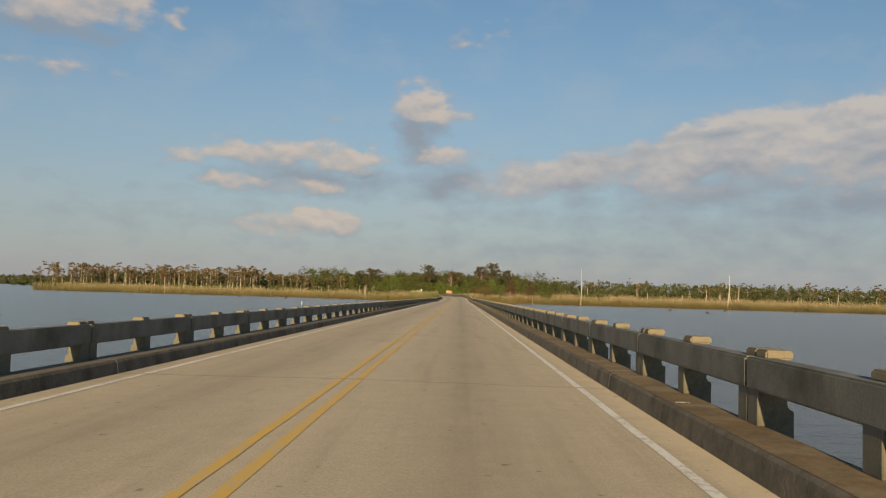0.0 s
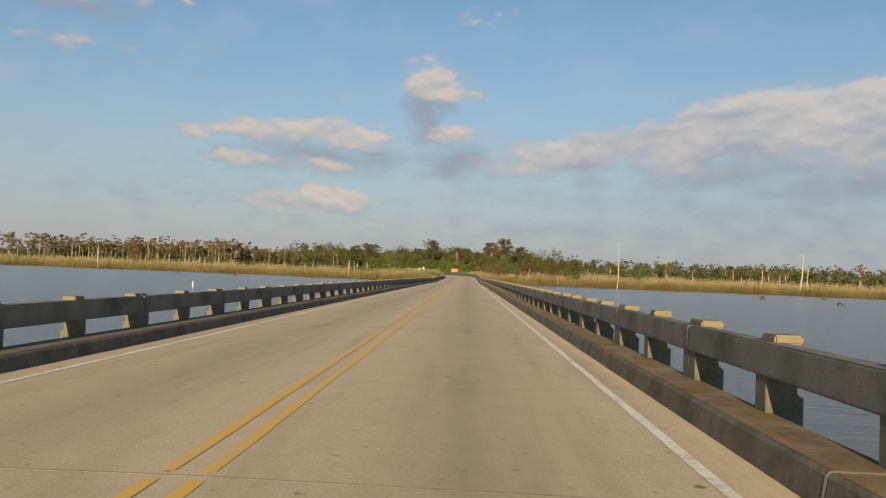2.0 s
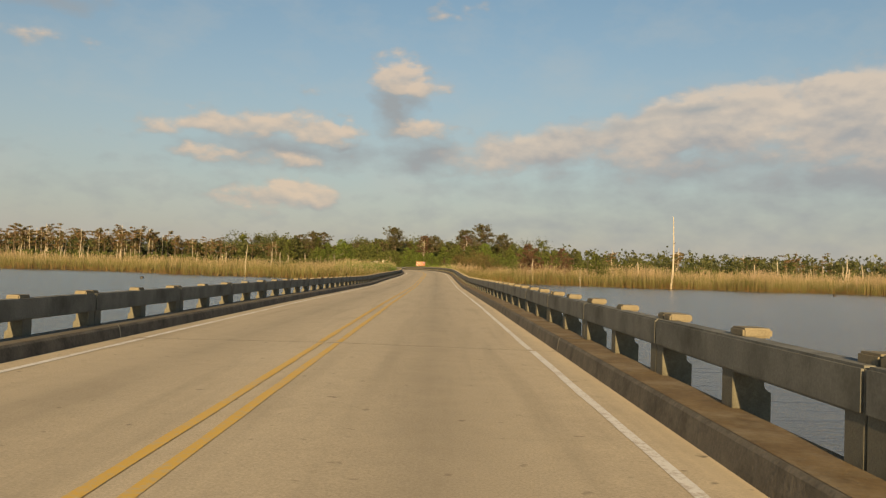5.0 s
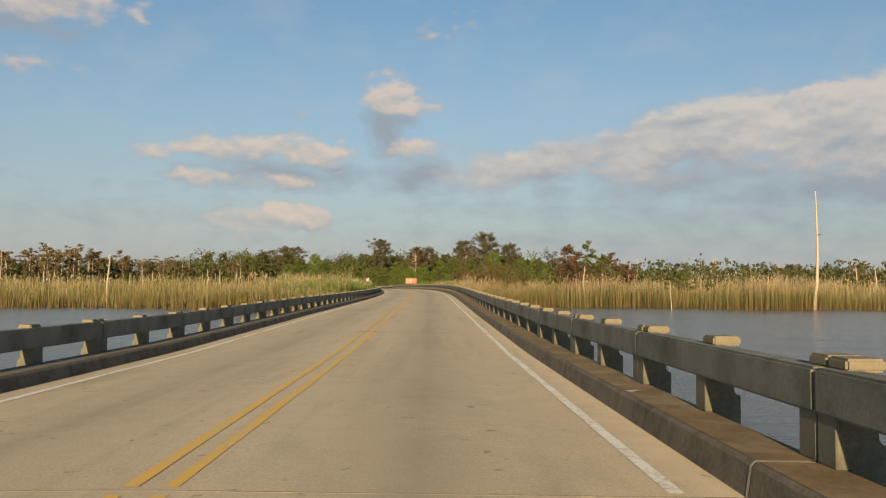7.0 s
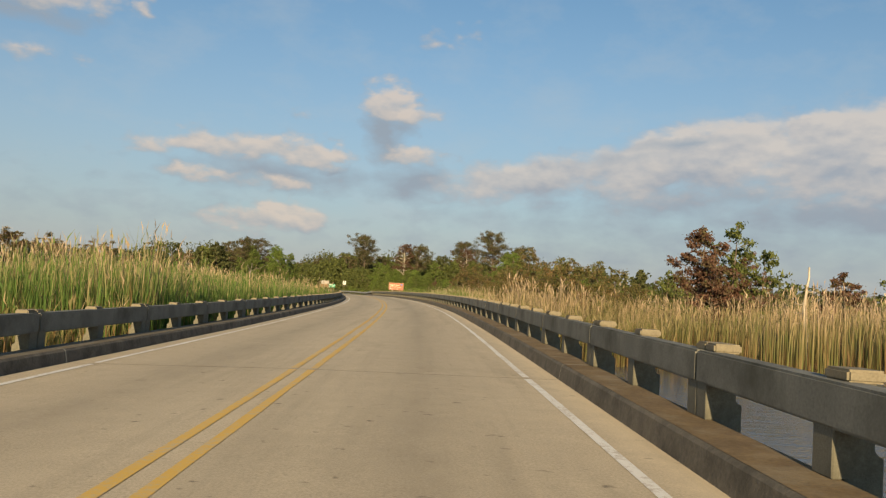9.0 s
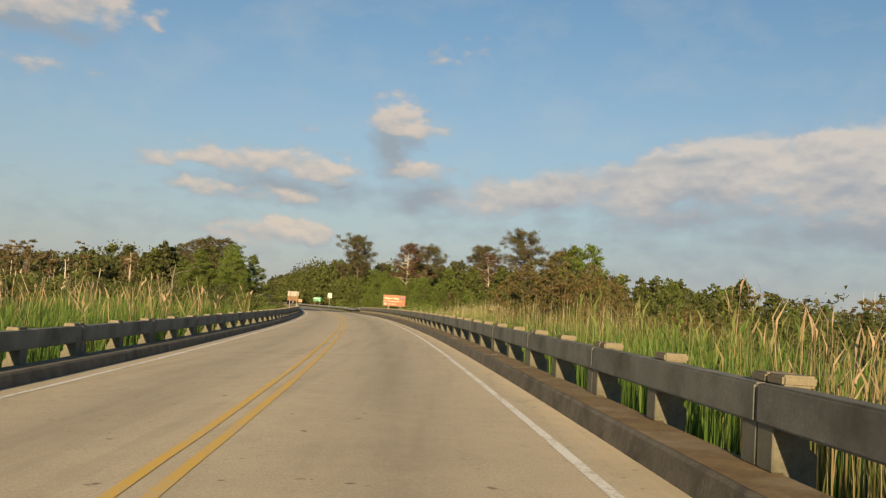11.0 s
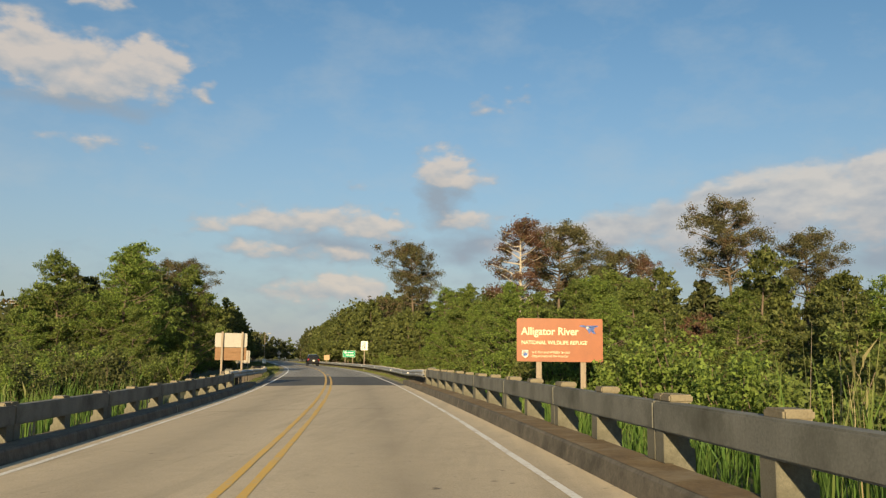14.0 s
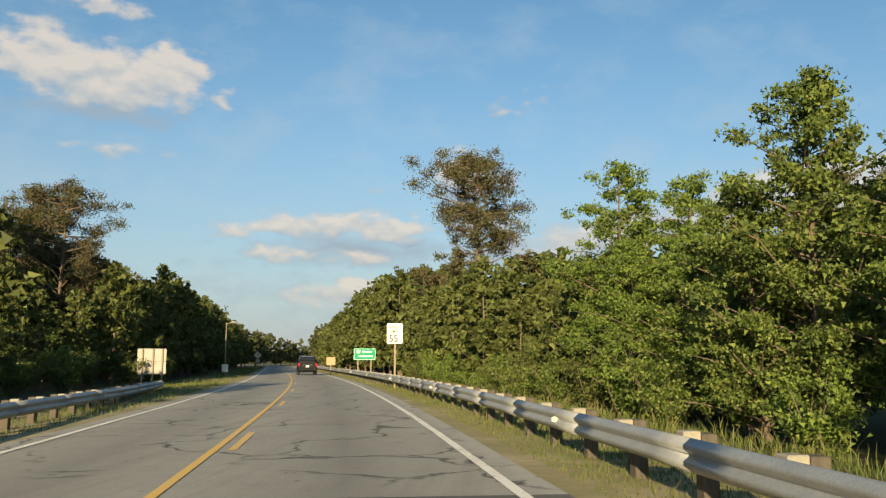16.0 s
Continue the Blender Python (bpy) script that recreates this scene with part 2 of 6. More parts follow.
def deck_material(name, lo, hi, speck, crack):
    def build(nt, b):
        lat = lateral(nt, "lat")
        big = noise_node(nt, 0.35, 5, 0.6)
        mid = noise_node(nt, 2.5, 5, 0.65)
        small = noise_node(nt, 48, 3, 0.75)
        c = ramp(nt, big, [(0.3, lo), (0.7, hi)])
        c = blend(nt, 0.3, c, ramp(nt, mid, [(0.3, tuple(v * 0.7 for v in lo)), (0.7, tuple(v * 1.15 for v in hi))]))
        c = blend(nt, 0.42, c, ramp(nt, small, [(0.3, tuple(v * 0.42 for v in lo)), (0.7, speck)]))
        # tyre-worn wheel tracks and the oily strip between them
        for off, wid, k in ((1.78, 0.42, 0.42), (-1.7, 0.42, 0.36), (2.75, 0.26, 0.1), (0.8, 0.26, 0.1), (-0.85, 0.26, 0.09), (-2.6, 0.26, 0.09)):
            d = calc(nt, "DIVIDE", calc(nt, "ABSOLUTE", calc(nt, "SUBTRACT", lat, off)), wid * 2.2)
            m = calc(nt, "SUBTRACT", 1.0, d, True)
            m = calc(nt, "MULTIPLY", m, calc(nt, "MULTIPLY", big, k * 2.2))
            c = blend(nt, m, c, tuple(v * 0.45 for v in lo))
        # pale gritty dust by the kerbs
        e = calc(nt, "MULTIPLY", calc(nt, "SUBTRACT", calc(nt, "ADD", calc(nt, "ABSOLUTE", lat), calc(nt, "MULTIPLY", mid, 0.4)), 3.75), 3.0, True)
        c = blend(nt, calc(nt, "MULTIPLY", e, 0.45), c, tuple(min(1, v * 1.25) for v in hi))
        streak = noise_node(nt, 2.0, 4, 0.6, (1, 0.05, 1))
        c = blend(nt, calc(nt, "MULTIPLY", calc(nt, "SUBTRACT", streak, 0.5), 2.2, True), c, tuple(v * 0.62 for v in lo))
        blot = noise_node(nt, 0.8, 5, 0.7, (1, 0.35, 1))
        c = blend(nt, calc(nt, "MULTIPLY", calc(nt, "SUBTRACT", blot, 0.56), 2.2, True), c, tuple(v * 0.6 for v in lo))
        spots = noise_node(nt, 5.5, 2, 0.5)
        c = blend(nt, calc(nt, "MULTIPLY", calc(nt, "SUBTRACT", spots, 0.69), 9.0, True), c, tuple(v * 0.28 for v in lo))
        h = small
        if crack:
            tc = nt.nodes.new("ShaderNodeTexCoord")
            wob = nt.nodes.new("ShaderNodeTexNoise")
            wob.inputs["Scale"].default_value, wob.inputs["Detail"].default_value = 0.9, 4
            nt.links.new(tc.outputs["Object"], wob.inputs["Vector"])
            add = nt.nodes.new("ShaderNodeVectorMath")
            add.operation = "MULTIPLY_ADD"
            nt.links.new(wob.outputs["Color"], add.inputs[0])
            add.inputs[1].default_value = (1.6, 1.6, 0)
            nt.links.new(tc.outputs["Object"], add.inputs[2])
            vor = nt.nodes.new("ShaderNodeTexVoronoi")
            vor.feature = "DISTANCE_TO_EDGE"
            vor.inputs["Scale"].default_value = 0.42
            nt.links.new(add.outputs[0], vor.inputs["Vector"])
            line = calc(nt, "SUBTRACT", 1.0, calc(nt, "MULTIPLY", vor.outputs["Distance"], 38.0), True)
            gate = calc(nt, "MULTIPLY", calc(nt, "SUBTRACT", noise_node(nt, 0.5, 2, 0.5), 0.42), 8.0, True)
            c = blend(nt, calc(nt, "MULTIPLY", line, gate), c, (0.022, 0.021, 0.02))
        nt.links.new(c, b.inputs["Base Color"])
        b.inputs["Roughness"].default_value = 0.82
        bump(nt, b, h, 0.35, 0.008)
    return material(name, build)


def line_paint(name, col, under):
    def build(nt, b):
        w = noise_node(nt, 14, 5, 0.75)
        w2 = noise_node(nt, 1.1, 3, 0.6)
        m = calc(nt, "MULTIPLY", calc(nt, "SUBTRACT", calc(nt, "ADD", w, calc(nt, "MULTIPLY", w2, 0.5)), 0.74), 6.0, True)
        c = blend(nt, calc(nt, "MULTIPLY", m, 0.85), col, under)
        nt.links.new(c, b.inputs["Base Color"])
        b.inputs["Roughness"].default_value = 0.7
    return material(name, build)


def foliage(name, dark, light, dry=None, dry_share=0.12, soft=0.35):
    dark, light = tuple(v * 0.92 for v in dark), tuple(v * 0.92 for v in light)

    def build(nt, b):
        r = island(nt)
        oi = nt.nodes.new("ShaderNodeObjectInfo").outputs["Random"]
        stops = [(0.0, dark), (0.75, light), (1.0, tuple(min(1, v * 1.25) for v in light))]
        c = ramp(nt, r, stops)
        if dry:
            patch = noise_node(nt, 0.55, 3, 0.6)
            k = calc(nt, "MULTIPLY", calc(nt, "SUBTRACT", calc(nt, "ADD", patch, calc(nt, "MULTIPLY", r, 0.25)), 0.85 - dry_share), 6.0, True)
            c = blend(nt, k, c, dry)
        c = blend(nt, calc(nt, "MULTIPLY", oi, 0.35), c, tuple(v * 0.55 for v in light))
        nt.links.new(c, b.inputs["Base Color"])
        b.inputs["Roughness"].default_value = 0.6
        b.inputs["Specular IOR Level"].default_value = 0.25
        tr = nt.nodes.new("ShaderNodeBsdfTranslucent")
        nt.links.new(c, tr.inputs["Color"])
        ms = nt.nodes.new("ShaderNodeMixShader")
        ms.inputs[0].default_value = soft
        out = nt.nodes["Material Output"]
        nt.links.new(b.outputs[0], ms.inputs[1])
        nt.links.new(tr.outputs[0], ms.inputs[2])
        nt.links.new(ms.outputs[0], out.inputs[0])
    return material(name, build)


def reed_material(name, low, high, z0, z1, stops=(0.0, 0.35, 0.62, 1.0), patchy=1.0):
    """Green lower leaves, straw-coloured tops and dead stems mixed in."""
    def build(nt, b):
        r = island(nt)
        tc = nt.nodes.new("ShaderNodeTexCoord")
        sep = nt.nodes.new("ShaderNodeSeparateXYZ")
        nt.links.new(tc.outputs["Object"], sep.inputs[0])
        t = calc(nt, "DIVIDE", calc(nt, "SUBTRACT", sep.outputs[2], z0), z1 - z0, True)
        patch = noise_node(nt, 0.3, 4, 0.65)
        t = calc(nt, "ADD", t, calc(nt, "MULTIPLY", calc(nt, "SUBTRACT", patch, 0.5), patchy))
        t = calc(nt, "ADD", t, calc(nt, "MULTIPLY", calc(nt, "SUBTRACT", r, 0.5), 0.6), True)
        c = ramp(nt, t, list(zip(stops, (*low, *high))))
        nt.links.new(c, b.inputs["Base Color"])
        b.inputs["Roughness"].default_value = 0.65
        b.inputs["Specular IOR Level"].default_value = 0.2
        tr = nt.nodes.new("ShaderNodeBsdfTranslucent")
        nt.links.new(c, tr.inputs["Color"])
        ms = nt.nodes.new("ShaderNodeMixShader")
        ms.inputs[0].default_value = 0.3
        nt.links.new(b.outputs[0], ms.inputs[1])
        nt.links.new(tr.outputs[0], ms.inputs[2])
        nt.links.new(ms.outputs[0], nt.nodes["Material Output"].inputs[0])
    return material(name, build)


def water_build(nt, b):
    b.inputs["Base Color"].default_value = (0.075, 0.078, 0.08, 1)
    b.inputs["Roughness"].default_value = 0.17
    b.inputs["IOR"].default_value = 1.33
    a = noise_node(nt, 1.5, 5, 0.6, (0.4, 1.4, 1))
    c = noise_node(nt, 0.16, 3, 0.55, (0.4, 1.2, 1))
    bump(nt, b, calc(nt, "ADD", a, calc(nt, "MULTIPLY", c, 2.2)), 1.0, 0.085)


def ground_build(nt, b):
    g = noise_node(nt, 0.25, 5, 0.65)
    s = noise_node(nt, 7.0, 4, 0.7)
    c = ramp(nt, g, [(0.3, (0.035, 0.045, 0.016)), (0.55, (0.07, 0.075, 0.026)), (0.75, (0.13, 0.105, 0.05))])
    c = blend(nt, 0.4, c, ramp(nt, s, [(0.3, (0.02, 0.02, 0.01)), (0.7, (0.12, 0.12, 0.045))]))
    nt.links.new(c, b.inputs["Base Color"])
    b.inputs["Roughness"].default_value = 0.95
    bump(nt, b, s, 0.8, 0.08)


M_WATER, M_GROUND = material("lake_water", water_build), material("marsh_soil", ground_build)
M_DECK = deck_material("worn_concrete_deck", (0.5, 0.405, 0.265), (0.62, 0.51, 0.34), (0.76, 0.63, 0.45), False)
M_PATCH = deck_material("new_asphalt", (0.07, 0.067, 0.062), (0.095, 0.09, 0.082), (0.15, 0.145, 0.13), False)
M_ROAD = deck_material("cracked_asphalt", (0.27, 0.255, 0.225), (0.34, 0.32, 0.285), (0.46, 0.44, 0.39), True)
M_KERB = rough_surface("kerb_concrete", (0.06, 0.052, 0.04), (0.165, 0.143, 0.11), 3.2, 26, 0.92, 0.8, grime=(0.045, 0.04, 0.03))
M_KERB_TOP = rough_surface("mossy_kerb_top", (0.075, 0.045, 0.017), (0.22, 0.145, 0.062), 2.6, 22, 0.95, 0.9, grime=(0.24, 0.19, 0.115))
M_KERB_GREY = rough_surface("grey_kerb_top", (0.085, 0.07, 0.047), (0.2, 0.168, 0.118), 2.2, 24, 0.95, 0.8, grime=(0.13, 0.09, 0.05))
M_RAIL = rough_surface("weathered_rail_concrete", (0.102, 0.104, 0.092), (0.198, 0.196, 0.17), 1.6, 35, 0.9, 0.2, stretch=(1, 1, 0.4), grime=(0.07, 0.07, 0.055))
M_POSTC = rough_surface("mossy_post_concrete", (0.09, 0.086, 0.066), (0.19, 0.176, 0.13), 3, 60, 0.92, 0.5, grime=(0.065, 0.062, 0.043))
M_CAP = rough_surface("pale_cap_concrete", (0.145, 0.122, 0.08), (0.235, 0.2, 0.135), 6, 60, 0.9, 0.4, grime=(0.14, 0.13, 0.09))
M_WHITE = line_paint("white_line_paint", (0.8, 0.77, 0.7), (0.48, 0.4, 0.3))
M_YELLOW = line_paint("yellow_line_paint", (0.68, 0.42, 0.07), (0.52, 0.42, 0.26))
M_STEEL = rough_surface("galvanised_steel", (0.27, 0.275, 0.28), (0.38, 0.39, 0.4), 4, 40, 0.5, 0.05, 0.35)
M_ALU = rough_surface("bare_sign_aluminium", (0.29, 0.27, 0.235), (0.37, 0.345, 0.3), 3, 30, 0.6, 0.03, 0.0)
M_WOOD = rough_surface("grey_timber", (0.19, 0.15, 0.11), (0.33, 0.27, 0.2), 3, 40, 0.85, 0.4, stretch=(6, 6, 0.6))
M_BLOCK = rough_surface("pale_timber_block", (0.24, 0.22, 0.175), (0.34, 0.31, 0.25), 4, 40, 0.85, 0.3)
M_BARK = rough_surface("tree_bark", (0.075, 0.055, 0.04), (0.19, 0.145, 0.1), 4, 25, 0.95, 0.8, stretch=(2, 2, 0.5))
M_PALE_BARK = rough_surface("pale_dead_wood", (0.32, 0.275, 0.205), (0.52, 0.45, 0.35), 3, 25, 0.9, 0.5, stretch=(3, 3, 0.5))
M_GREY_BARK = rough_surface("grey_dead_wood", (0.15, 0.13, 0.105), (0.27, 0.24, 0.195), 3, 25, 0.9, 0.5, stretch=(3, 3, 0.5))
M_LEAF = foliage("broad_leaves", (0.06, 0.104, 0.023), (0.245, 0.325, 0.066), (0.22, 0.19, 0.05), 0.08, 0.42)
M_LEAF_C = foliage("green_olive_leaves", (0.05, 0.082, 0.02), (0.2, 0.25, 0.058), (0.2, 0.16, 0.05), 0.1, 0.38)
M_LEAF_B = foliage("olive_leaves", (0.042, 0.062, 0.018), (0.165, 0.185, 0.052), (0.17, 0.13, 0.055), 0.06, 0.36)
M_NEEDLE = foliage("pine_needles", (0.044, 0.046, 0.021), (0.142, 0.135, 0.058), (0.155, 0.1, 0.06), 0.2, 0.24)
M_RUST = foliage("rusty_needles", (0.085, 0.045, 0.03), (0.19, 0.1, 0.066), (0.085, 0.1, 0.034), 0.24, 0.25)
M_CYP = foliage("cypress_foliage", (0.06, 0.058, 0.02), (0.175, 0.155, 0.06), (0.22, 0.13, 0.07), 0.28, 0.25)
M_REED = reed_material("marsh_reeds", ((0.21, 0.135, 0.06), (0.125, 0.14, 0.042)), ((0.3, 0.235, 0.12), (0.46, 0.345, 0.235)), -0.55, 2.6, (0.02, 0.26, 0.64, 1.0), 1.2)
M_REED_GREEN = reed_material("tall_green_reeds", ((0.07, 0.125, 0.028), (0.115, 0.185, 0.04)), ((0.3, 0.255, 0.12), (0.47, 0.35, 0.235)), -0.5, 3.1, (0.1, 0.55, 0.76, 1.0), 0.35)
M_LUSH = reed_material("lush_reeds", ((0.048, 0.088, 0.0176), (0.08, 0.152, 0.028)), ((0.128, 0.184, 0.04), (0.288, 0.256, 0.12)), -0.8, 3.4)
M_GRASS = reed_material("verge_grass", ((0.075, 0.105, 0.028), (0.115, 0.15, 0.036)), ((0.17, 0.175, 0.055), (0.25, 0.21, 0.095)), 0.6, 1.45)
M_STRAW = reed_material("dry_reed_stems", ((0.24, 0.2, 0.088), (0.336, 0.272, 0.144)), ((0.416, 0.336, 0.2), (0.496, 0.4, 0.264)), -0.8, 2.6)
# guardrail posts coloured dark for shade under the beam; also roof and windows
M_POST = rough_surface("beam_shade_and_roof_brown", (0.05, 0.042, 0.032), (0.11, 0.09, 0.07), 3, 40, 0.85, 0.4, stretch=(6, 6, 0.6))
M_DARK_LEAF = foliage("dark_wood_leaves", (0.034, 0.048, 0.016), (0.115, 0.122, 0.044), (0.13, 0.11, 0.045), 0.06, 0.25)
M_BRUSH = foliage("dry_olive_leaves", (0.06, 0.07, 0.02), (0.19, 0.18, 0.06), (0.24, 0.15, 0.07), 0.25)
M_HOUSE = rough_surface("white_weatherboard", (0.5, 0.48, 0.44), (0.66, 0.64, 0.6), 1.0, 12, 0.8, 0.2)
M_FILLER = rough_surface("joint_sealant", (0.09, 0.075, 0.055), (0.4, 0.33, 0.23), 1.3, 30, 0.9, 0.3)
M_LIT_EDGE = rough_surface("sunlit_joint_edge", (0.26, 0.235, 0.18), (0.42, 0.38, 0.29), 5, 50, 0.9, 0.3)

# ---- the line of the road ----
KNOTS = [120 + 40 * i for i in range(13)]
CURVE = [0, 0, 0.05, -0.03, 1.354, 1.091, 1.123, 1.207, 1.08, 0.95, 0.0, 0, 0]
RISE = [0, -0.004, -0.129, 0.213, 0.561, 0.777, 0.901, 0.887, 1.008, 1.01, 1.01, 1.01, 1.01]
FAR_AT, FAR_CURVE = [640, 690, 880, 930], [0.0, -3.2, -3.2, 0.0]  # the road bends away in the distance
BANK_AT = [160 + 20 * i for i in range(17)]
BANK = [0, 0, 0.001, 0.002, 0.0186, 0.0294, 0.032, 0.0352, 0.0343, 0.0337, 0.0305, 0.03, 0.0185, 0.006, 0.0095, 0.0072, 0.003]
CROWN = 0.0088
S_GRID = np.arange(-400.0, 1600.0, 1.0)
turned = np.cumsum(np.interp(S_GRID, KNOTS + FAR_AT, CURVE + FAR_CURVE, left=0, right=0)) / 1000
road_x, road_y = -np.cumsum(np.sin(turned)), np.cumsum(np.cos(turned))
road_x, road_y = road_x - np.interp(0, S_GRID, road_x), road_y - np.interp(0, S_GRID, road_y)


def road(s, u, z=0.0):
    """The place at s metres along the road, u metres right of the yellow line, z above the surface (numbers or arrays)."""
    s, u = np.asarray(s, float), np.asarray(u, float)
    h = np.interp(s, S_GRID, turned)
    bank = np.interp(s, BANK_AT, BANK)
    return np.stack(np.broadcast_arrays(np.interp(s, S_GRID, road_x) + u * np.cos(h), np.interp(s, S_GRID, road_y) + u * np.sin(h),
                                        z + np.interp(s, KNOTS, RISE) + u * bank - CROWN * np.abs(u)), -1)


def heading(s):
    return float(np.interp(s, S_GRID, turned))


def along(s, u, z=0.0, turn=0.0, flat=True):
    """A pose on the road whose y axis runs along it."""
    p = road(s, u, z)
    tilt = 0.0 if flat else -math.degrees(math.atan(float(np.interp(s, BANK_AT, BANK))))
    return pose(p[0], p[1], p[2], 0, tilt, math.degrees(heading(s)) + turn)


def road_coords(x, y):
    """s and u of places, for shaping the ground."""
    x, y = np.asarray(x, float), np.asarray(y, float)
    s = np.clip(y.copy(), -390, 1500)
    for _ in range(6):
        h = np.interp(s, S_GRID, turned)
        dx, dy = x - np.interp(s, S_GRID, road_x), y - np.interp(s, S_GRID, road_y)
        s = np.clip(s + np.clip(-dx * np.sin(h) + dy * np.cos(h), -60, 60), -390, 1500)
    h = np.interp(s, S_GRID, turned)
    dx, dy = x - np.interp(s, S_GRID, road_x), y - np.interp(s, S_GRID, road_y)
    return s, dx * np.cos(h) + dy * np.sin(h)


# ---- mesh helpers ----


def np_mesh(name, verts, faces, mat=None, smooth=False, attr=None):
    """A mesh from an array of vertices and an array of faces, all with the same number of corners."""
    verts, faces = np.asarray(verts, np.float32), np.asarray(faces, np.int32)
    me = bpy.data.meshes.new(name)
    me.vertices.add(len(verts))
    me.vertices.foreach_set("co", verts.ravel())
    n, k = faces.shape
    me.loops.add(n * k)
    me.loops.foreach_set("vertex_index", faces.ravel())
    me.polygons.add(n)
    me.polygons.foreach_set("loop_start", np.arange(0, n * k, k, dtype=np.int32))
    me.polygons.foreach_set("loop_total", np.full(n, k, np.int32))
    me.polygons.foreach_set("use_smooth", np.full(n, smooth, bool))
    me.update(calc_edges=True)
    if attr is not None:
        a = me.attributes.new(attr[0], "FLOAT", "POINT")
        a.data.foreach_set("value", np.asarray(attr[1], np.float32))
    if mat:
        me.materials.append(mat)
    return me


def child(name, me, parent, m=None, label=""):
    ob = new(name, me)
    ob.parent = parent
    if m is not None:
        ob.matrix_basis = m
    return tagged(ob, label)


def part(name, bm, mat, parent, label="", m=None, bevel=0.0):
    if bevel:
        bmesh.ops.bevel(bm, geom=bm.edges[:], offset=bevel, segments=1, affect="EDGES", clamp_overlap=True)
    me = bpy.data.meshes.new(name)
    bm.to_mesh(me)
    bm.free()
    me.materials.append(mat)
    return child(name, me, parent, m, label)


def add_box(bm, x0, x1, y0, y1, z0, z1, m=None):
    r = bmesh.ops.create_cube(bm, size=1.0)
    t = Matrix.Translation(((x0 + x1) / 2, (y0 + y1) / 2, (z0 + z1) / 2)) @ Matrix.Diagonal((x1 - x0, y1 - y0, z1 - z0, 1))
    bmesh.ops.transform(bm, matrix=(m @ t) if m else t, verts=r["verts"])
    return r["verts"]


def box(x0, x1, y0, y1, z0, z1):
    bm = bmesh.new()
    add_box(bm, x0, x1, y0, y1, z0, z1)
    return bm


def add_cyl(bm, r0, r1, depth, m, seg=12):
    r = bmesh.ops.create_cone(bm, cap_ends=True, segments=seg, radius1=r0, radius2=r1, depth=depth)
    bmesh.ops.transform(bm, matrix=m, verts=r["verts"])
    return r["verts"]


def thing(name, m, label, category, group="", kind=""):
    ob = new(name)
    ob.empty_display_size = 0.2
    ob.matrix_basis = m
    return tagged(ob, label, category, group, kind)


def sweep(name, s_list, profile, mat, closed=False, lat=False, smooth=False):
    """A strip along the road with the section profile [(u, z), ...]."""
    u, z = np.array(profile, float).T
    s = np.asarray(s_list, float)
    v = road(s[:, None], u[None, :], z[None, :]).reshape(-1, 3)
    n, k = len(s), len(u)
    f = []
    last = k if closed else k - 1
    for i in range(n - 1):
        for j in range(last):
            a, b = i * k + j, i * k + (j + 1) % k
            f.append((a, b, b + k, a + k))
    me = np_mesh(name, v, f, mat, smooth, ("lat", np.tile(u, n)) if lat else None)
    if closed:
        bm = bmesh.new()
        bm.from_mesh(me)
        bm.verts.ensure_lookup_table()
        bm.faces.new([bm.verts[j] for j in range(k)])
        bm.faces.new([bm.verts[(n - 1) * k + j] for j in reversed(range(k))])
        bmesh.ops.recalc_face_normals(bm, faces=bm.faces[:])
        bm.to_mesh(me)
        bm.free()
    return me


# ---- ground and water ----
WATER_Z = -0.6


def shore(x):
    """How far up the lake the water reaches at each x."""
    x = np.asarray(x, float)
    right = 263.5 + 2.0 * np.sin(x * 0.11) + 2 * np.sin(x * 0.31 + 1)
    left = np.interp(-x, [5, 10, 30, 48, 85, 112, 129, 138, 205, 232, 300, 340, 445, 480, 4000], [243, 245, 250, 258, 252, 250, 251, 292, 400, 470, 880, 790, 785, 1270, 1480]) + 2 * np.sin(x * 0.23)
    return np.where(x > 0, right, left)


def ground_z(x, y):
    x, y = np.asarray(x, float), np.asarray(y, float)
    inland = y - shore(x)
    z = np.interp(inland, [-6, 0, 4, 40, 90, 140, 200, 400], [-2.0, -0.64, -0.52, -0.42, -0.15, 0.25, 0.6, 0.8])
    z = z + 0.12 * np.sin(x * 0.21 + y * 0.13) * (inland > 4)
    s, u = road_coords(x, y)
    bank = np.interp(np.abs(u), [0, 6.2, 9.0, 16], [1, 1, 0.55, 0])
    bank = bank * np.interp(s, [401, 411], [0, 1])
    top = np.interp(s, KNOTS, RISE) + np.where(np.abs(u) < 6.4, -0.16, -0.35)
    return np.where(bank > 0, z * (1 - bank) + top * bank, z)


gx = np.concatenate([-np.geomspace(4500, 170, 26), np.arange(-160, 165, 3.0), np.geomspace(172, 4500, 26)])
gy = np.concatenate([np.linspace(-1500, 200, 12), np.arange(226, 640, 3.0), np.geomspace(650, 4800, 26)])
GX, GY = np.meshgrid(gx, gy)
gv = np.stack([GX, GY, ground_z(GX, GY)], -1).reshape(-1, 3)
ii, jj = np.meshgrid(np.arange(len(gy) - 1), np.arange(len(gx) - 1), indexing="ij")
a = (ii * len(gx) + jj).ravel()
ground = new("ground", np_mesh("ground", gv, np.stack([a, a + 1, a + 1 + len(gx), a + len(gx)], -1), M_GROUND, True))
tagged(ground, "dark marsh soil with patchy grass", "ground", kind="structure")
water = new("water", np_mesh("water", [(-4500, -1500, WATER_Z), (4500, -1500, WATER_Z), (4500, 1800, WATER_Z), (-4500, 1800, WATER_Z)], [(0, 1, 2, 3)], M_WATER))
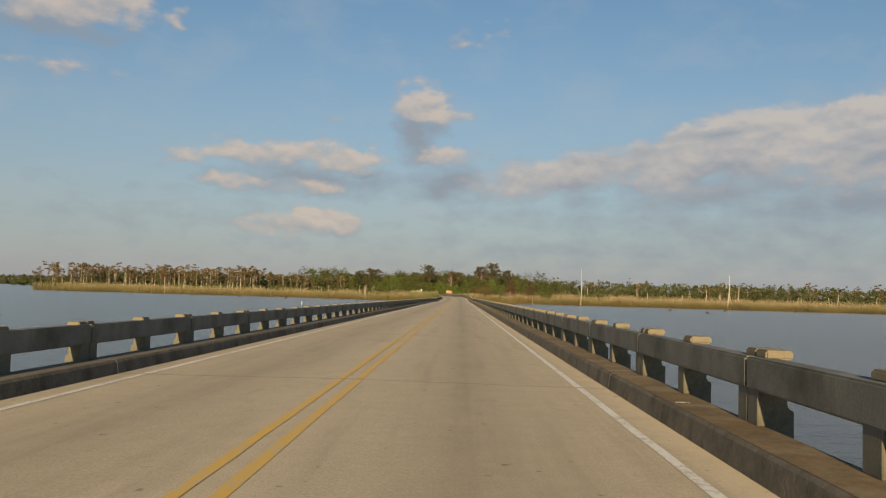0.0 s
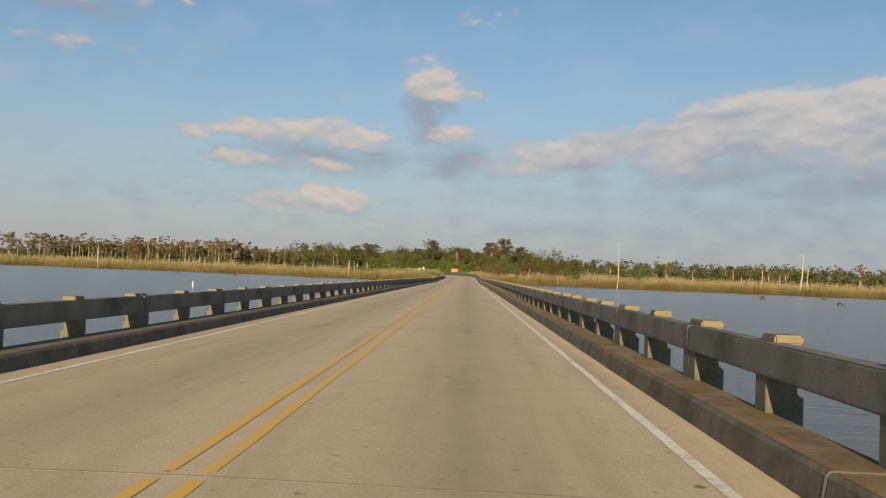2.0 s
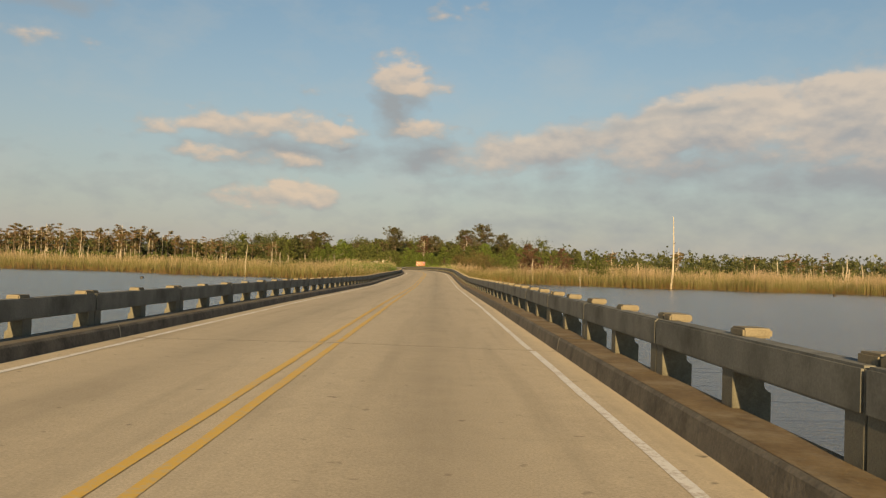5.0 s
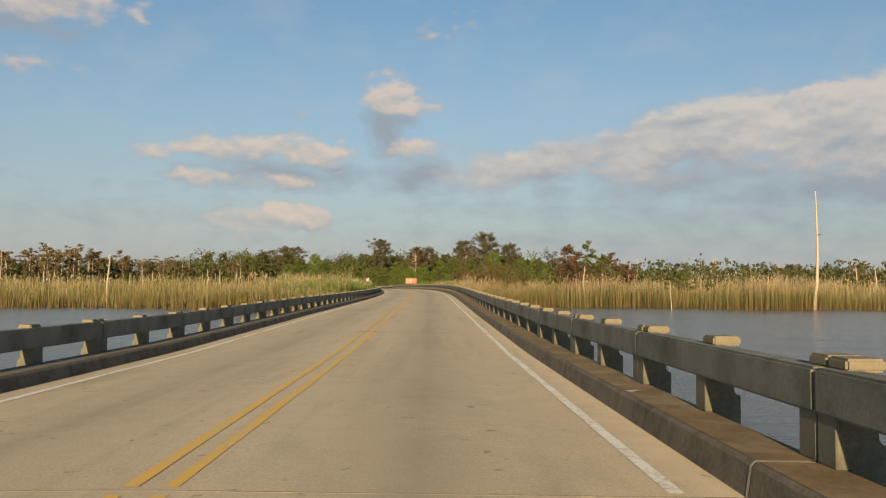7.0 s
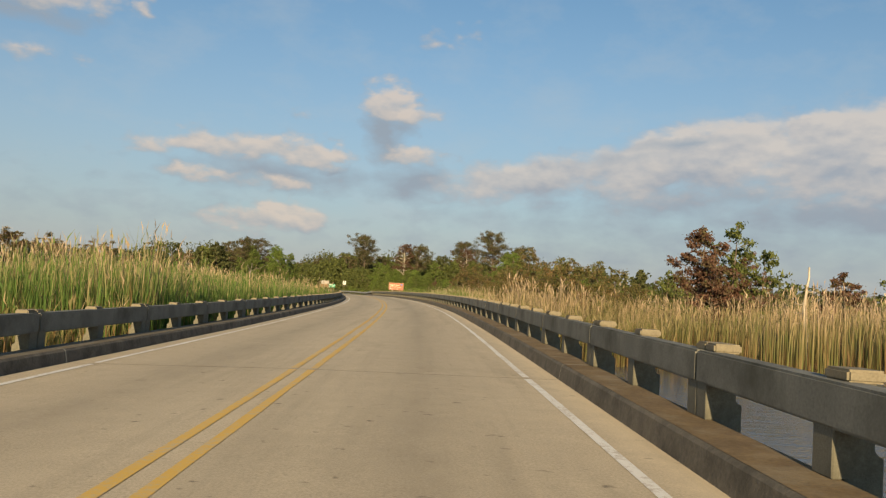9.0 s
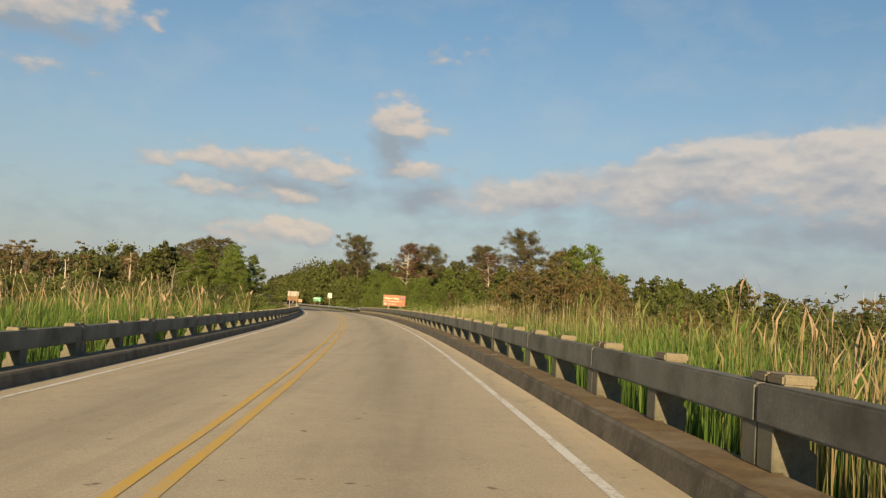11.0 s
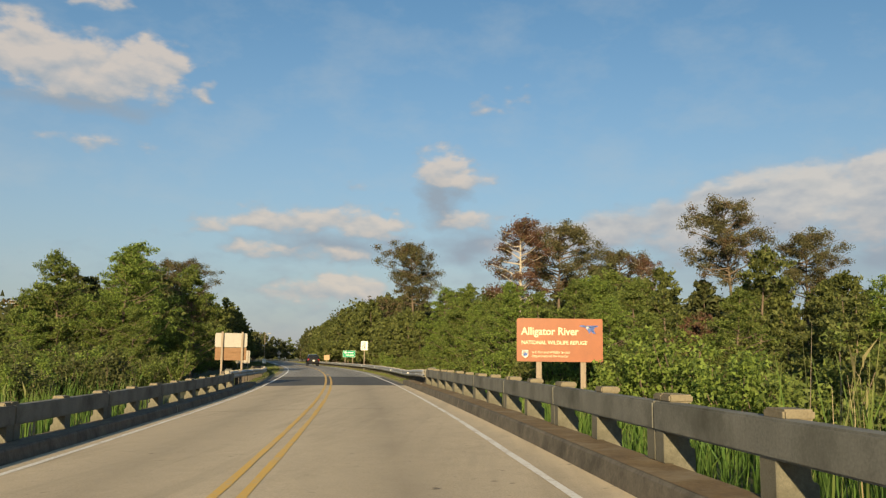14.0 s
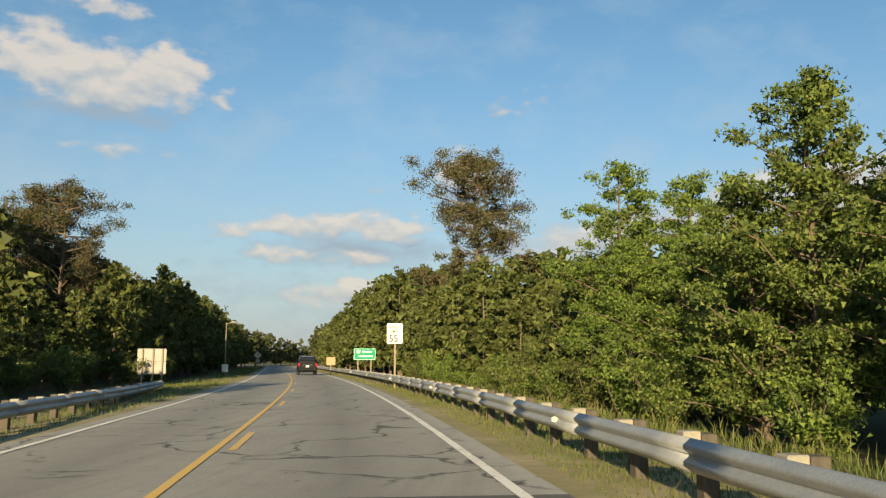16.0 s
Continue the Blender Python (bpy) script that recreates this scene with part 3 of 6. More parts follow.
tagged(water, "grey-blue rippled lake water under the bridge", "water", kind="structure")

# ---- bridge ----
# twin posts stand at whole bays and single posts halfway; bays grow a little towards the shore
BAY_NO = [0, 5, 11, 16, 21, 35, 40, 45, 48, 61, 69, 74, 80]
BAY_AT = [8.15, 32.45, 62.0, 86.15, 110.3, 177.5, 201.7, 226.6, 241.75, 307.6, 348.75, 374.35, 403.6]
FIRST_BAY, LAST_BAY, S1 = -14, 80, 409.0


def bay(k):
    return float(np.interp(k, BAY_NO, BAY_AT)) if k >= 0 else BAY_AT[0] + 4.86 * k


U_L, U_R = -3.63, 3.97       # feet of the two kerbs
KERB = {1: (0.24, 0.45), -1: (0.205, 0.45)}  # height and width up to the railing
EDGE_AT, EDGE_U = [225, 245, 310, 352, 378, 409], [3.52, 3.47, 3.37, 3.39, 3.38, 3.5]  # the right-hand edge line
bridge = thing("bridge", pose(0, 0, 0), "long low concrete road bridge with worn tan deck", "bridge", kind="structure")
cuts = [bay(k) for k in (*range(FIRST_BAY, 37, 3), *range(37, 78, 4))] + [S1]
rng = np.random.default_rng(4)


def line_strip(name, ss, us, width, z, mat):
    """A painted line whose middle runs at us, with slightly uneven edges."""
    ss, us = np.asarray(ss, float), np.asarray(us, float)
    n = len(ss)
    j0, j1 = rng.uniform(-0.008, 0.008, (2, n))
    v = np.stack([road(ss, us - width / 2 + j0, z), road(ss, us + width / 2 + j1, z)], 1).reshape(-1, 3)
    k = np.arange(n - 1)[:, None] * 2
    return np_mesh(name, v, k + (0, 1, 3, 2), mat)


for a, b in zip(cuts[:-1], cuts[1:]):
    ss = np.linspace(a + 0.012, b - 0.012, 9)
    uu = np.linspace(U_L, U_R, 17)
    top = [(u, 0.0) for u in uu]
    child("deck_slab", sweep("deck_slab", ss, top + [(4.62, -0.02), (4.62, -0.5), (-4.32, -0.5), (-4.32, -0.02)], M_DECK, True, True), bridge)
    for side, foot in ((1, U_R), (-1, U_L)):
        KERB_H, w = KERB[side]
        far = (b if b < S1 else 411 if side > 0 else 409.6)
        prof = [(foot, 0.0), (foot + side * 0.03, KERB_H - 0.03), (foot + side * 0.06, KERB_H)]
        prof += [(foot + side * (w + 0.1), KERB_H), (foot + side * (w + 0.1), -0.4)]
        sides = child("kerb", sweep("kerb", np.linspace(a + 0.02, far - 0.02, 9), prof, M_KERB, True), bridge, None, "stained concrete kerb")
        child("kerb_top", sweep("kerb_top", np.linspace(a + 0.03, far - 0.03, 9), [(foot + side * 0.075, KERB_H + 0.004), (foot + side * (w + 0.09), KERB_H + 0.004)], M_KERB_TOP if side > 0 else M_KERB_GREY), sides, None, "brown moss-stained kerb top")
        # pale strip at each kerb joint, sunlight on the slab edge put into its colour
        lip = [(foot - side * 0.004, 0.0), (foot + side * 0.026, KERB_H - 0.028), (foot + side * 0.058, KERB_H + 0.006), (foot + side * (w - 0.02), KERB_H + 0.009)]
        child("joint_strip", sweep("joint_strip", [a - 0.022, a + 0.018], lip, M_LIT_EDGE), sides, None, "pale strip painted as the sunlit edge of the kerb joint")
    g0, g1 = rng.uniform(0.06, 0.16, 2)
    ls = np.linspace(a + g0, b - g1, 15)
    for us, mat, nm in ((np.interp(ls, EDGE_AT, EDGE_U), M_WHITE, "edge_line"), (np.full(15, -3.22), M_WHITE, "edge_line"), (np.full(15, -0.148), M_YELLOW, "centre_line"), (np.full(15, 0.138), M_YELLOW, "centre_line")):
        child(nm, line_strip(nm, ls, us + rng.uniform(-0.012, 0.012), 0.108, 0.005, mat), bridge)
    child("joint_filler", sweep("joint_filler", [a - 0.013, a + 0.013], [(u, 0.0015) for u in uu], M_FILLER), bridge, None, "worn joint filler")
# trestle piers under the deck joints
pier_bm = bmesh.new()
add_box(pier_bm, -4.7, 4.8, -0.45, 0.45, -1.05, -0.5)
for px in (-4.0, -1.4, 1.4, 4.0):
    add_box(pier_bm, px - 0.22, px + 0.22, -0.22, 0.22, -3.2, -1.05)
pier = part("pier", pier_bm, M_RAIL, bridge, "concrete pile bent")
pier.matrix_basis = along(cuts[0], 0, -0.08)
for s in cuts[1:-1]:
    o = new("pier", pier.data)
    o.parent, o.matrix_basis = bridge, along(s, 0, -0.08)


def post_mesh(half):
    """A railing post: a stepped upright that stands behind the beam and reaches down outside the deck."""
    bm = bmesh.new()
    section = ((0.02, 0.0), (0.02, 0.622), (0.3, 0.622), (0.3, 0.2), (0.315, 0.17), (0.36, 0.15), (0.36, -0.6), (0.115, -0.6), (0.115, 0.0))
    f = bm.faces.new([bm.verts.new((x, -half, z)) for x, z in section])
    r = bmesh.ops.extrude_face_region(bm, geom=[f])
    bmesh.ops.translate(bm, vec=(0, 2 * half, 0), verts=[v for v in r["geom"] if isinstance(v, bmesh.types.BMVert)])
    bmesh.ops.recalc_face_normals(bm, faces=bm.faces[:])
    bmesh.ops.bevel(bm, geom=bm.edges[:], offset=0.01, segments=1, affect="EDGES")
    me = bpy.data.meshes.new("post")
    bm.to_mesh(me)
    bm.free()
    me.materials.append(M_POSTC)
    return me


def block_mesh(name, x0, x1, half, z0, z1, mat, bevel):
    bm = bmesh.new()
    add_box(bm, x0, x1, -half, half, z0, z1)
    bmesh.ops.bevel(bm, geom=bm.edges[:], offset=bevel, segments=2, affect="EDGES")
    me = bpy.data.meshes.new(name)
    bm.to_mesh(me)
    bm.free()
    me.materials.append(mat)
    return me


BEAM_LEN = 4.88
BEAM = block_mesh("rail_beam", 0.0, 0.215, BEAM_LEN / 2 - 0.014, 0.325, 0.632, M_RAIL, 0.02)
POSTS = (post_mesh(0.14), post_mesh(0.129))
CAPS = tuple(block_mesh("cap", 0.085, 0.345, h, 0.622, 0.708, M_CAP, 0.018) for h in (0.165, 0.133))
flip = Matrix.Diagonal((-1, 1, 1, 1))
for side, foot, label in ((1, U_R, "weathered grey concrete railing with pale post caps along the lake"), (-1, U_L, "shaded grey concrete railing along the far lane")):
    rail = thing("bridge_railing", pose(0, 0, 0), label, "railing", "bridge railings")
    KERB_H, KERB_W = KERB[side]
    u = foot + side * KERB_W
    deep, drop = (1.0, 0.0) if side > 0 else (0.78, -0.085)  # the far posts are shallower and their beam sits lower
    for n in range(2 * FIRST_BAY, 2 * LAST_BAY + 1):
        s = bay(n / 2)
        dbl = n % 2 == 0
        q = along(s, u, KERB_H + drop) @ Matrix.Diagonal((side * deep, 1, 1, 1))
        q = q @ pose(0, 0, rng.uniform(-0.006, 0.006))
        for dy in ((-0.141, 0.141) if dbl else (0.0,)):
            p = child("post", POSTS[dbl], rail, q @ pose(0, dy, 0))
            child("cap", CAPS[dbl], p, pose(rng.uniform(-0.012, 0.012), 0, 0, 0, 0, rng.uniform(-1.5, 1.5)), "pale cap block").location.z = 0.0 if side > 0 else -0.028
        if dbl and n < 2 * LAST_BAY:
            e, p0 = road(bay(n / 2 + 1), u, KERB_H + drop), road(s, u, KERB_H + drop)
            length = float(np.linalg.norm(e - p0))
            yaw = math.atan2(-(e[0] - p0[0]), e[1] - p0[1])
            rise = math.asin((e[2] - p0[2]) / length)
            q = Matrix.Translation((e + p0) / 2) @ Euler((rise, 0, yaw)).to_matrix().to_4x4() @ Matrix.Diagonal((side, length / BEAM_LEN, 1, 1))
            child("rail_beam", BEAM, rail, q)
RAIL_END = bay(LAST_BAY)

# ---- road beyond the bridge ----
PATCH_END = 427.0
ap = thing("road", pose(0, 0, 0), "grey cracked asphalt road with a dark new strip", "road", kind="structure")
child("asphalt_patch", sweep("asphalt_patch", np.linspace(S1, PATCH_END, 10), [(u, 0.0) for u in np.linspace(-3.9, 4.0, 17)], M_PATCH, False, True), ap, None, "dark newly laid asphalt strip")
child("asphalt", sweep("asphalt", np.linspace(PATCH_END, 1500, 220), [(u, -0.004) for u in np.linspace(-3.75, 4.0, 17)], M_ROAD, False, True), ap)
for u0, u1 in ((3.455, 3.59), (-3.35, -3.21)):
    child("edge_line", sweep("edge_line", np.linspace(S1, 1400, 200), [(u0, 0.006), (u1, 0.006)], M_WHITE), ap)
for u0, u1 in ((-0.21, -0.09), (0.09, 0.21)):
    child("centre_line", sweep("centre_line", np.linspace(S1 + 0.4, PATCH_END - 0.1, 8), [(u0, 0.006), (u1, 0.006)], M_YELLOW), ap)
child("centre_line", sweep("centre_line", np.linspace(PATCH_END, 1400, 200), [(-0.19, 0.004), (-0.07, 0.004)], M_YELLOW), ap)
for i in range(30):
    a = PATCH_END + 4.5 + i * 12.2
    child("centre_dash", sweep("centre_dash", np.linspace(a, a + 3.05, 4), [(0.08, 0.004), (0.2, 0.004)], M_YELLOW), ap)
M_VERGE = rough_surface("sandy_grass_verge", (0.15, 0.16, 0.05), (0.3, 0.24, 0.12), 0.9, 22, 0.95, 0.8, grime=(0.4, 0.32, 0.2))
for u0, u1 in ((4.0, 7.6), (-9.5, -3.75)):
    vg = new("verge", sweep("verge", np.linspace(S1 + 0.1, 900, 160), [(u, -0.03 - 0.02 * abs(u - (4.0 if u > 0 else -3.75))) for u in np.linspace(u0, u1, 8)], M_VERGE, False, False, True))
    tagged(vg, "sandy road verge with patchy grass", "verge", kind="structure")

# ---- vegetation kit ----


def tube(points, radii, sides=7):
    """Vertices and faces of a tapered limb."""
    pts, rad = np.asarray(points, float), np.asarray(radii, float)
    d = np.gradient(pts, axis=0)
    d /= np.linalg.norm(d, axis=1)[:, None] + 1e-9
    ref = np.where(np.abs(d[:, 2:3]) > 0.8, np.array([[1.0, 0, 0]]), np.array([[0, 0, 1.0]]))
    a = np.cross(d, ref)
    a /= np.linalg.norm(a, axis=1)[:, None] + 1e-9
    b = np.cross(d, a)
    ang = np.linspace(0, 2 * np.pi, sides, endpoint=False)
    v = pts[:, None] + rad[:, None, None] * (np.cos(ang)[None, :, None] * a[:, None] + np.sin(ang)[None, :, None] * b[:, None])
    n = len(pts)
    i, j = np.meshgrid(np.arange(n - 1), np.arange(sides), indexing="ij")
    q = np.stack([i * sides + j, i * sides + (j + 1) % sides, (i + 1) * sides + (j + 1) % sides, (i + 1) * sides + j], -1).reshape(-1, 4)
    return v.reshape(-1, 3), q


def join(chunks):
    vs, fs, n = [], [], 0
    for v, f in chunks:
        vs.append(v)
        fs.append(np.asarray(f) + n)
        n += len(v)
    return np.concatenate(vs), np.concatenate(fs)


def leaves(g, centres, radii, count, size, ratio=0.6, droop=0.2, flat=0.75):
    """Small pointed leaf blades scattered in clumps, denser towards each clump's rim."""
    centres, radii = np.asarray(centres, float), np.asarray(radii, float)
    w = radii ** 2
    pick = g.choice(len(centres), count, p=w / w.sum())
    d = g.normal(size=(count, 3))
    d /= np.linalg.norm(d, axis=1)[:, None]
    r = g.uniform(0.1, 1.0, count) ** 0.55 * (1 + 0.3 * g.normal(size=count))
    off = d * (r * radii[pick])[:, None]
    off[:, 2] *= flat
    p = centres[pick] + off
    ax = g.normal(size=(count, 3)) + d * 0.6
    ax[:, 2] -= droop
    ax /= np.linalg.norm(ax, axis=1)[:, None]
    nb = np.cross(ax, g.normal(size=(count, 3)))
    nb /= np.linalg.norm(nb, axis=1)[:, None]
    sz = size * g.uniform(0.6, 1.4, count)[:, None]
    half = nb * sz * ratio * 0.62
    v = np.stack([p + ax * sz * 0.55, p - ax * sz * 0.45 + half, p - ax * sz * 0.45 - half], 1)
    return v.reshape(-1, 3), np.arange(count * 3).reshape(-1, 3)


def limb(g, start, end, r0, bend=0.15, n=4, r1=0.012):
    start, end = np.asarray(start, float), np.asarray(end, float)
    t = np.linspace(0, 1, n)[:, None]
    pts = start + (end - start) * t
    pts += np.sin(np.pi * t) * g.normal(size=3) * bend * np.linalg.norm(end - start) * 0.35
    pts[1:-1] += g.normal(size=(n - 2, 3)) * bend * 0.05 * np.linalg.norm(end - start)
    return tube(pts, np.linspace(r0, r1, n), 4)


def make_tree(name, label, category, wood, crown_mat, trunk, crown, m=None):
    ob = thing(name, m or pose(0, -3000, -60), label, category)
    v, f = trunk
    child("trunk", np_mesh("trunk", v, f, wood, True), ob)
    if crown is not None:
        v, f = crown
        child("crown", np_mesh("crown", v, f, crown_mat), ob)
    return ob


def broadleaf(seed, h=8.0, width=2.7, n=3600, size=0.2, stems=1, low=0.08, clumps=85, twigs=5, gaps=0.12):
    """A young sweetgum-like tree leafed almost to the ground: tiers of boughs that carry leaf sprays, with gaps between."""
    g = np.random.default_rng(seed)
    wood, cs, rs = [], [], []
    for k in range(stems):
        bx, by = g.normal(size=2) * (0.0 if stems == 1 else width * 0.3)
        lean = g.normal(size=2) * 0.04 * h
        hh = h * (1.0 if k == 0 else g.uniform(0.62, 0.92))
        foot, top = np.array([bx, by, 0]), np.array([bx + lean[0], by + lean[1], hh * 0.97])
        z = np.linspace(0, 1, 8)[:, None]
        line = foot + (top - foot) * z + np.sin(z * 5 + k) * 0.06
        wood.append(tube(line, np.linspace(0.015 * h, 0.012, 8), 7))
        boughs = max(6, clumps // (4 * stems))
        turn = g.uniform(0, 2 * np.pi)
        for i in range(boughs):
            t = low + (0.98 - low) * (i + g.uniform(0, 1)) / boughs
            if g.uniform() < gaps:
                continue
            a = turn + i * 2.4 + g.normal() * 0.35
            prof = (1 - t) ** 0.66 * (0.52 + 0.62 * min(1, t / 0.28)) + 0.05
            reach = width * prof * g.uniform(0.55, 1.15)
            p0 = foot + (top - foot) * t
            p1 = p0 + np.array([np.cos(a) * reach, np.sin(a) * reach, reach * g.uniform(0.05, 0.6) * (1.1 - 0.5 * t)])
            for q in (0.35, 0.6, 0.82, 1.0):
                cs.append(p0 + (p1 - p0) * q + g.normal(size=3) * 0.13 * width / 2.7)
                rs.append(g.uniform(0.24, 0.46) * width / 2.7 * (1.05 - 0.3 * t) * (0.8 + 0.3 * q))
            if i % max(1, twigs // 3) == 0:
                wood.append(limb(g, p0 - (0, 0, 0.15 * reach), p1, 0.006 * h * (1.15 - t), 0.2))
        for q in (0.9, 0.96, 1.0):
            cs.append(foot + (top - foot) * q)
            rs.append(0.2 * width / 2.7)
    return join(wood), leaves(g, cs, rs, n, size, flat=0.58)


def pine(seed, h=15.0, crown_from=0.55, width=3.2, n=3400, size=0.34, boughs=30):
    """A tall loblolly-like pine: bare trunk under a rounded open crown of many tufted masses."""
    g = np.random.default_rng(seed)
    z = np.linspace(0, 1, 10)[:, None]
    lean = g.normal(size=2) * 0.03 * h
    line = np.concatenate([lean[0] * z + np.sin(z * 4 + seed) * 0.12, lean[1] * z + np.cos(z * 3 + seed) * 0.12, z * h], 1)
    wood, cs, rs = [tube(line, np.linspace(0.015 * h, 0.03, 10), 8)], [], []
    turn = g.uniform(0, 2 * np.pi)
    for i in range(boughs):
        q = (i + g.uniform(0, 1)) / boughs
        t = crown_from + (0.97 - crown_from) * q
        a = turn + i * 2.4 + g.normal() * 0.5
        prof = (1 - ((q - 0.42) / 0.64) ** 2) ** 0.5
        reach = width * prof * g.uniform(0.45, 1.12)
        p0 = np.array([np.interp(t, z[:, 0], line[:, k]) for k in range(3)])
        p1 = p0 + np.array([np.cos(a) * reach, np.sin(a) * reach, reach * g.uniform(0.1, 0.55)])
        wood.append(limb(g, p0, p1, 0.0055 * h, 0.25))
        for w in (0.55, 0.8, 1.0):
            if g.uniform() < 0.9:
                cs.append(p0 + (p1 - p0) * w + g.normal(size=3) * 0.22 + (0, 0, 0.12))
                rs.append(g.uniform(0.36, 0.72) * width / 3.2 * (0.75 + 0.3 * w))
    for i in range(3):
        cs.append(line[-1] + g.normal(size=3) * 0.3)
        rs.append(0.5 * width / 3.2)
    for i in range(6):
        t = g.uniform(0.25, crown_from)
        a = g.uniform(0, 2 * np.pi)
        p0 = np.array([np.interp(t, z[:, 0], line[:, k]) for k in range(3)])
        wood.append(limb(g, p0, p0 + np.array([np.cos(a), np.sin(a), 0.2]) * g.uniform(0.6, 1.8), 0.035, 0.2))
    return join(wood), leaves(g, cs, rs, n, size, 0.3, -0.2, 0.7)


def cypress(seed, h=12.0, n=800, size=0.42, dead=0.3):
    """A marsh cypress: thin straight pale trunk, short sparse branches and a ragged flat top."""
    g = np.random.default_rng(seed)
    z = np.linspace(0, 1, 8)[:, None]
    line = np.concatenate([np.sin(z * 3 + seed) * 0.15, np.cos(z * 2.5 + seed) * 0.15, z * h], 1)
    wood, cs, rs = [tube(line, np.linspace(0.013 * h, 0.04, 8), 6)], [], []
    for i in range(12):
        t = g.uniform(0.35, 1.0)
        a = g.uniform(0, 2 * np.pi)
        reach = g.uniform(0.5, 1.5) + (1.4 * g.uniform(0.3, 1) if t > 0.82 else 0)
        p0 = np.array([np.interp(t, z[:, 0], line[:, k]) for k in range(3)])
        p1 = p0 + np.array([np.cos(a) * reach, np.sin(a) * reach, g.uniform(-0.1, 0.5)])
        wood.append(limb(g, p0, p1, 0.05, 0.3, 4))
        if g.uniform() > dead:
            cs.append(p1)
            rs.append(g.uniform(0.4, 0.8))
            cs.append((p0 + p1) / 2)
            rs.append(g.uniform(0.3, 0.6))
    return join(wood), leaves(g, cs, rs, n, size, 0.4, 0.1, 0.45)


def shrub(seed, h=2.6, width=1.8, n=640, size=0.3):
    g = np.random.default_rng(seed)
    wood, cs, rs = [], [], []
    for i in range(9):
        a = g.uniform(0, 2 * np.pi)
        p1 = np.array([np.cos(a) * width * g.uniform(0.1, 0.8), np.sin(a) * width * g.uniform(0.1, 0.8), h * g.uniform(0.45, 1.0)])
        wood.append(limb(g, p1 * (0.1, 0.1, 0), p1, 0.03, 0.2))
        for q in (0.45, 0.75, 1.0):
            cs.append(p1 * q + g.normal(size=3) * 0.15)
            rs.append(g.uniform(0.3, 0.6) * width / 1.8)
    return join(wood), leaves(g, cs, rs, n, size)


def snag(seed, h=8.0, r=0.16, stubs=5, wobble=0.12):
    """A bare dead trunk with broken stubs."""
    g = np.random.default_rng(seed)
    n = 12
    z = np.linspace(0, 1, n)[:, None]
    line = np.concatenate([np.sin(z * 4 + seed) * wobble, np.cos(z * 3.1 + seed) * wobble, z * h], 1)
    line[:, :2] += np.cumsum(g.normal(size=(n, 2)) * 0.025, 0)
    wood = [tube(line, np.linspace(r, r * 0.28, n), 8)]
    for i in range(stubs):
        t = g.uniform(0.45, 0.98)
        a = g.uniform(0, 2 * np.pi)
        p0 = np.array([np.interp(t, z[:, 0], line[:, k]) for k in range(3)])
        wood.append(limb(g, p0, p0 + np.array([np.cos(a), np.sin(a), g.uniform(-0.1, 0.6)]) * g.uniform(0.25, 1.1), r * 0.3, 0.3, 4))
    return join(wood)


def reeds(g, xs, ys, z0, height, width, lean=0.18, plume=0.35):
    """Tapered reed stems, each with a couple of leaves or a feathery head."""
    n = len(xs)
    h = height * g.uniform(0.7, 1.12, n)
    a = g.uniform(0, 2 * np.pi, n)
    l = g.normal(size=n) * lean * h
    w = width * g.uniform(0.6, 1.3, n)
    b = g.uniform(0, np.pi, n)
    base = np.stack([xs, ys, z0], 1)
    side = np.stack([np.cos(b), np.sin(b), np.zeros(n)], 1)
    way = np.stack([np.cos(a) * l, np.sin(a) * l, h], 1)
    mid = base + way * (0.5, 0.5, 0.58)
    mid[:, :2] -= way[:, :2] * 0.22
    tip = base + way
    s = side * w[:, None] * 0.5
    v = np.stack([base - s, base + s, mid + s * 0.8, mid - s * 0.8, tip + s * 0.12, tip - s * 0.12], 1)
    k = np.arange(n)[:, None] * 6
    f = np.concatenate([k + (0, 1, 2, 3), k + (3, 2, 4, 5)])
    out = [(v.reshape(-1, 3), f)]
    m = int(n * plume)
    if m:
        p = g.choice(n, m, replace=False)
        d = way[p] / np.linalg.norm(way[p], axis=1)[:, None]
        t, sw = tip[p], side[p] * (w[p] * 1.25)[:, None]
        ln = g.uniform(0.22, 0.42, m)[:, None]
        drop = np.stack([np.cos(a[p]), np.sin(a[p]), np.zeros(m)], 1) * ln * 0.35
        v = np.stack([t - d * ln * 0.35, t + sw * 0.5 + d * ln * 0.1, t + d * ln * 0.75 + drop, t - sw * 0.5 + d * ln * 0.1], 1)
        out.append((v.reshape(-1, 3), np.arange(m * 4).reshape(-1, 4)))
    return join(out)


def scatter(g, area, keep):
    """Random places in [x0, x1, y0, y1] that keep(x, y) accepts; density per square metre last."""
    x0, x1, y0, y1, dens = area
    n = int((x1 - x0) * (y1 - y0) * dens)
    x, y = g.uniform(x0, x1, n), g.uniform(y0, y1, n)
    ok = keep(x, y)
    return x[ok], y[ok]


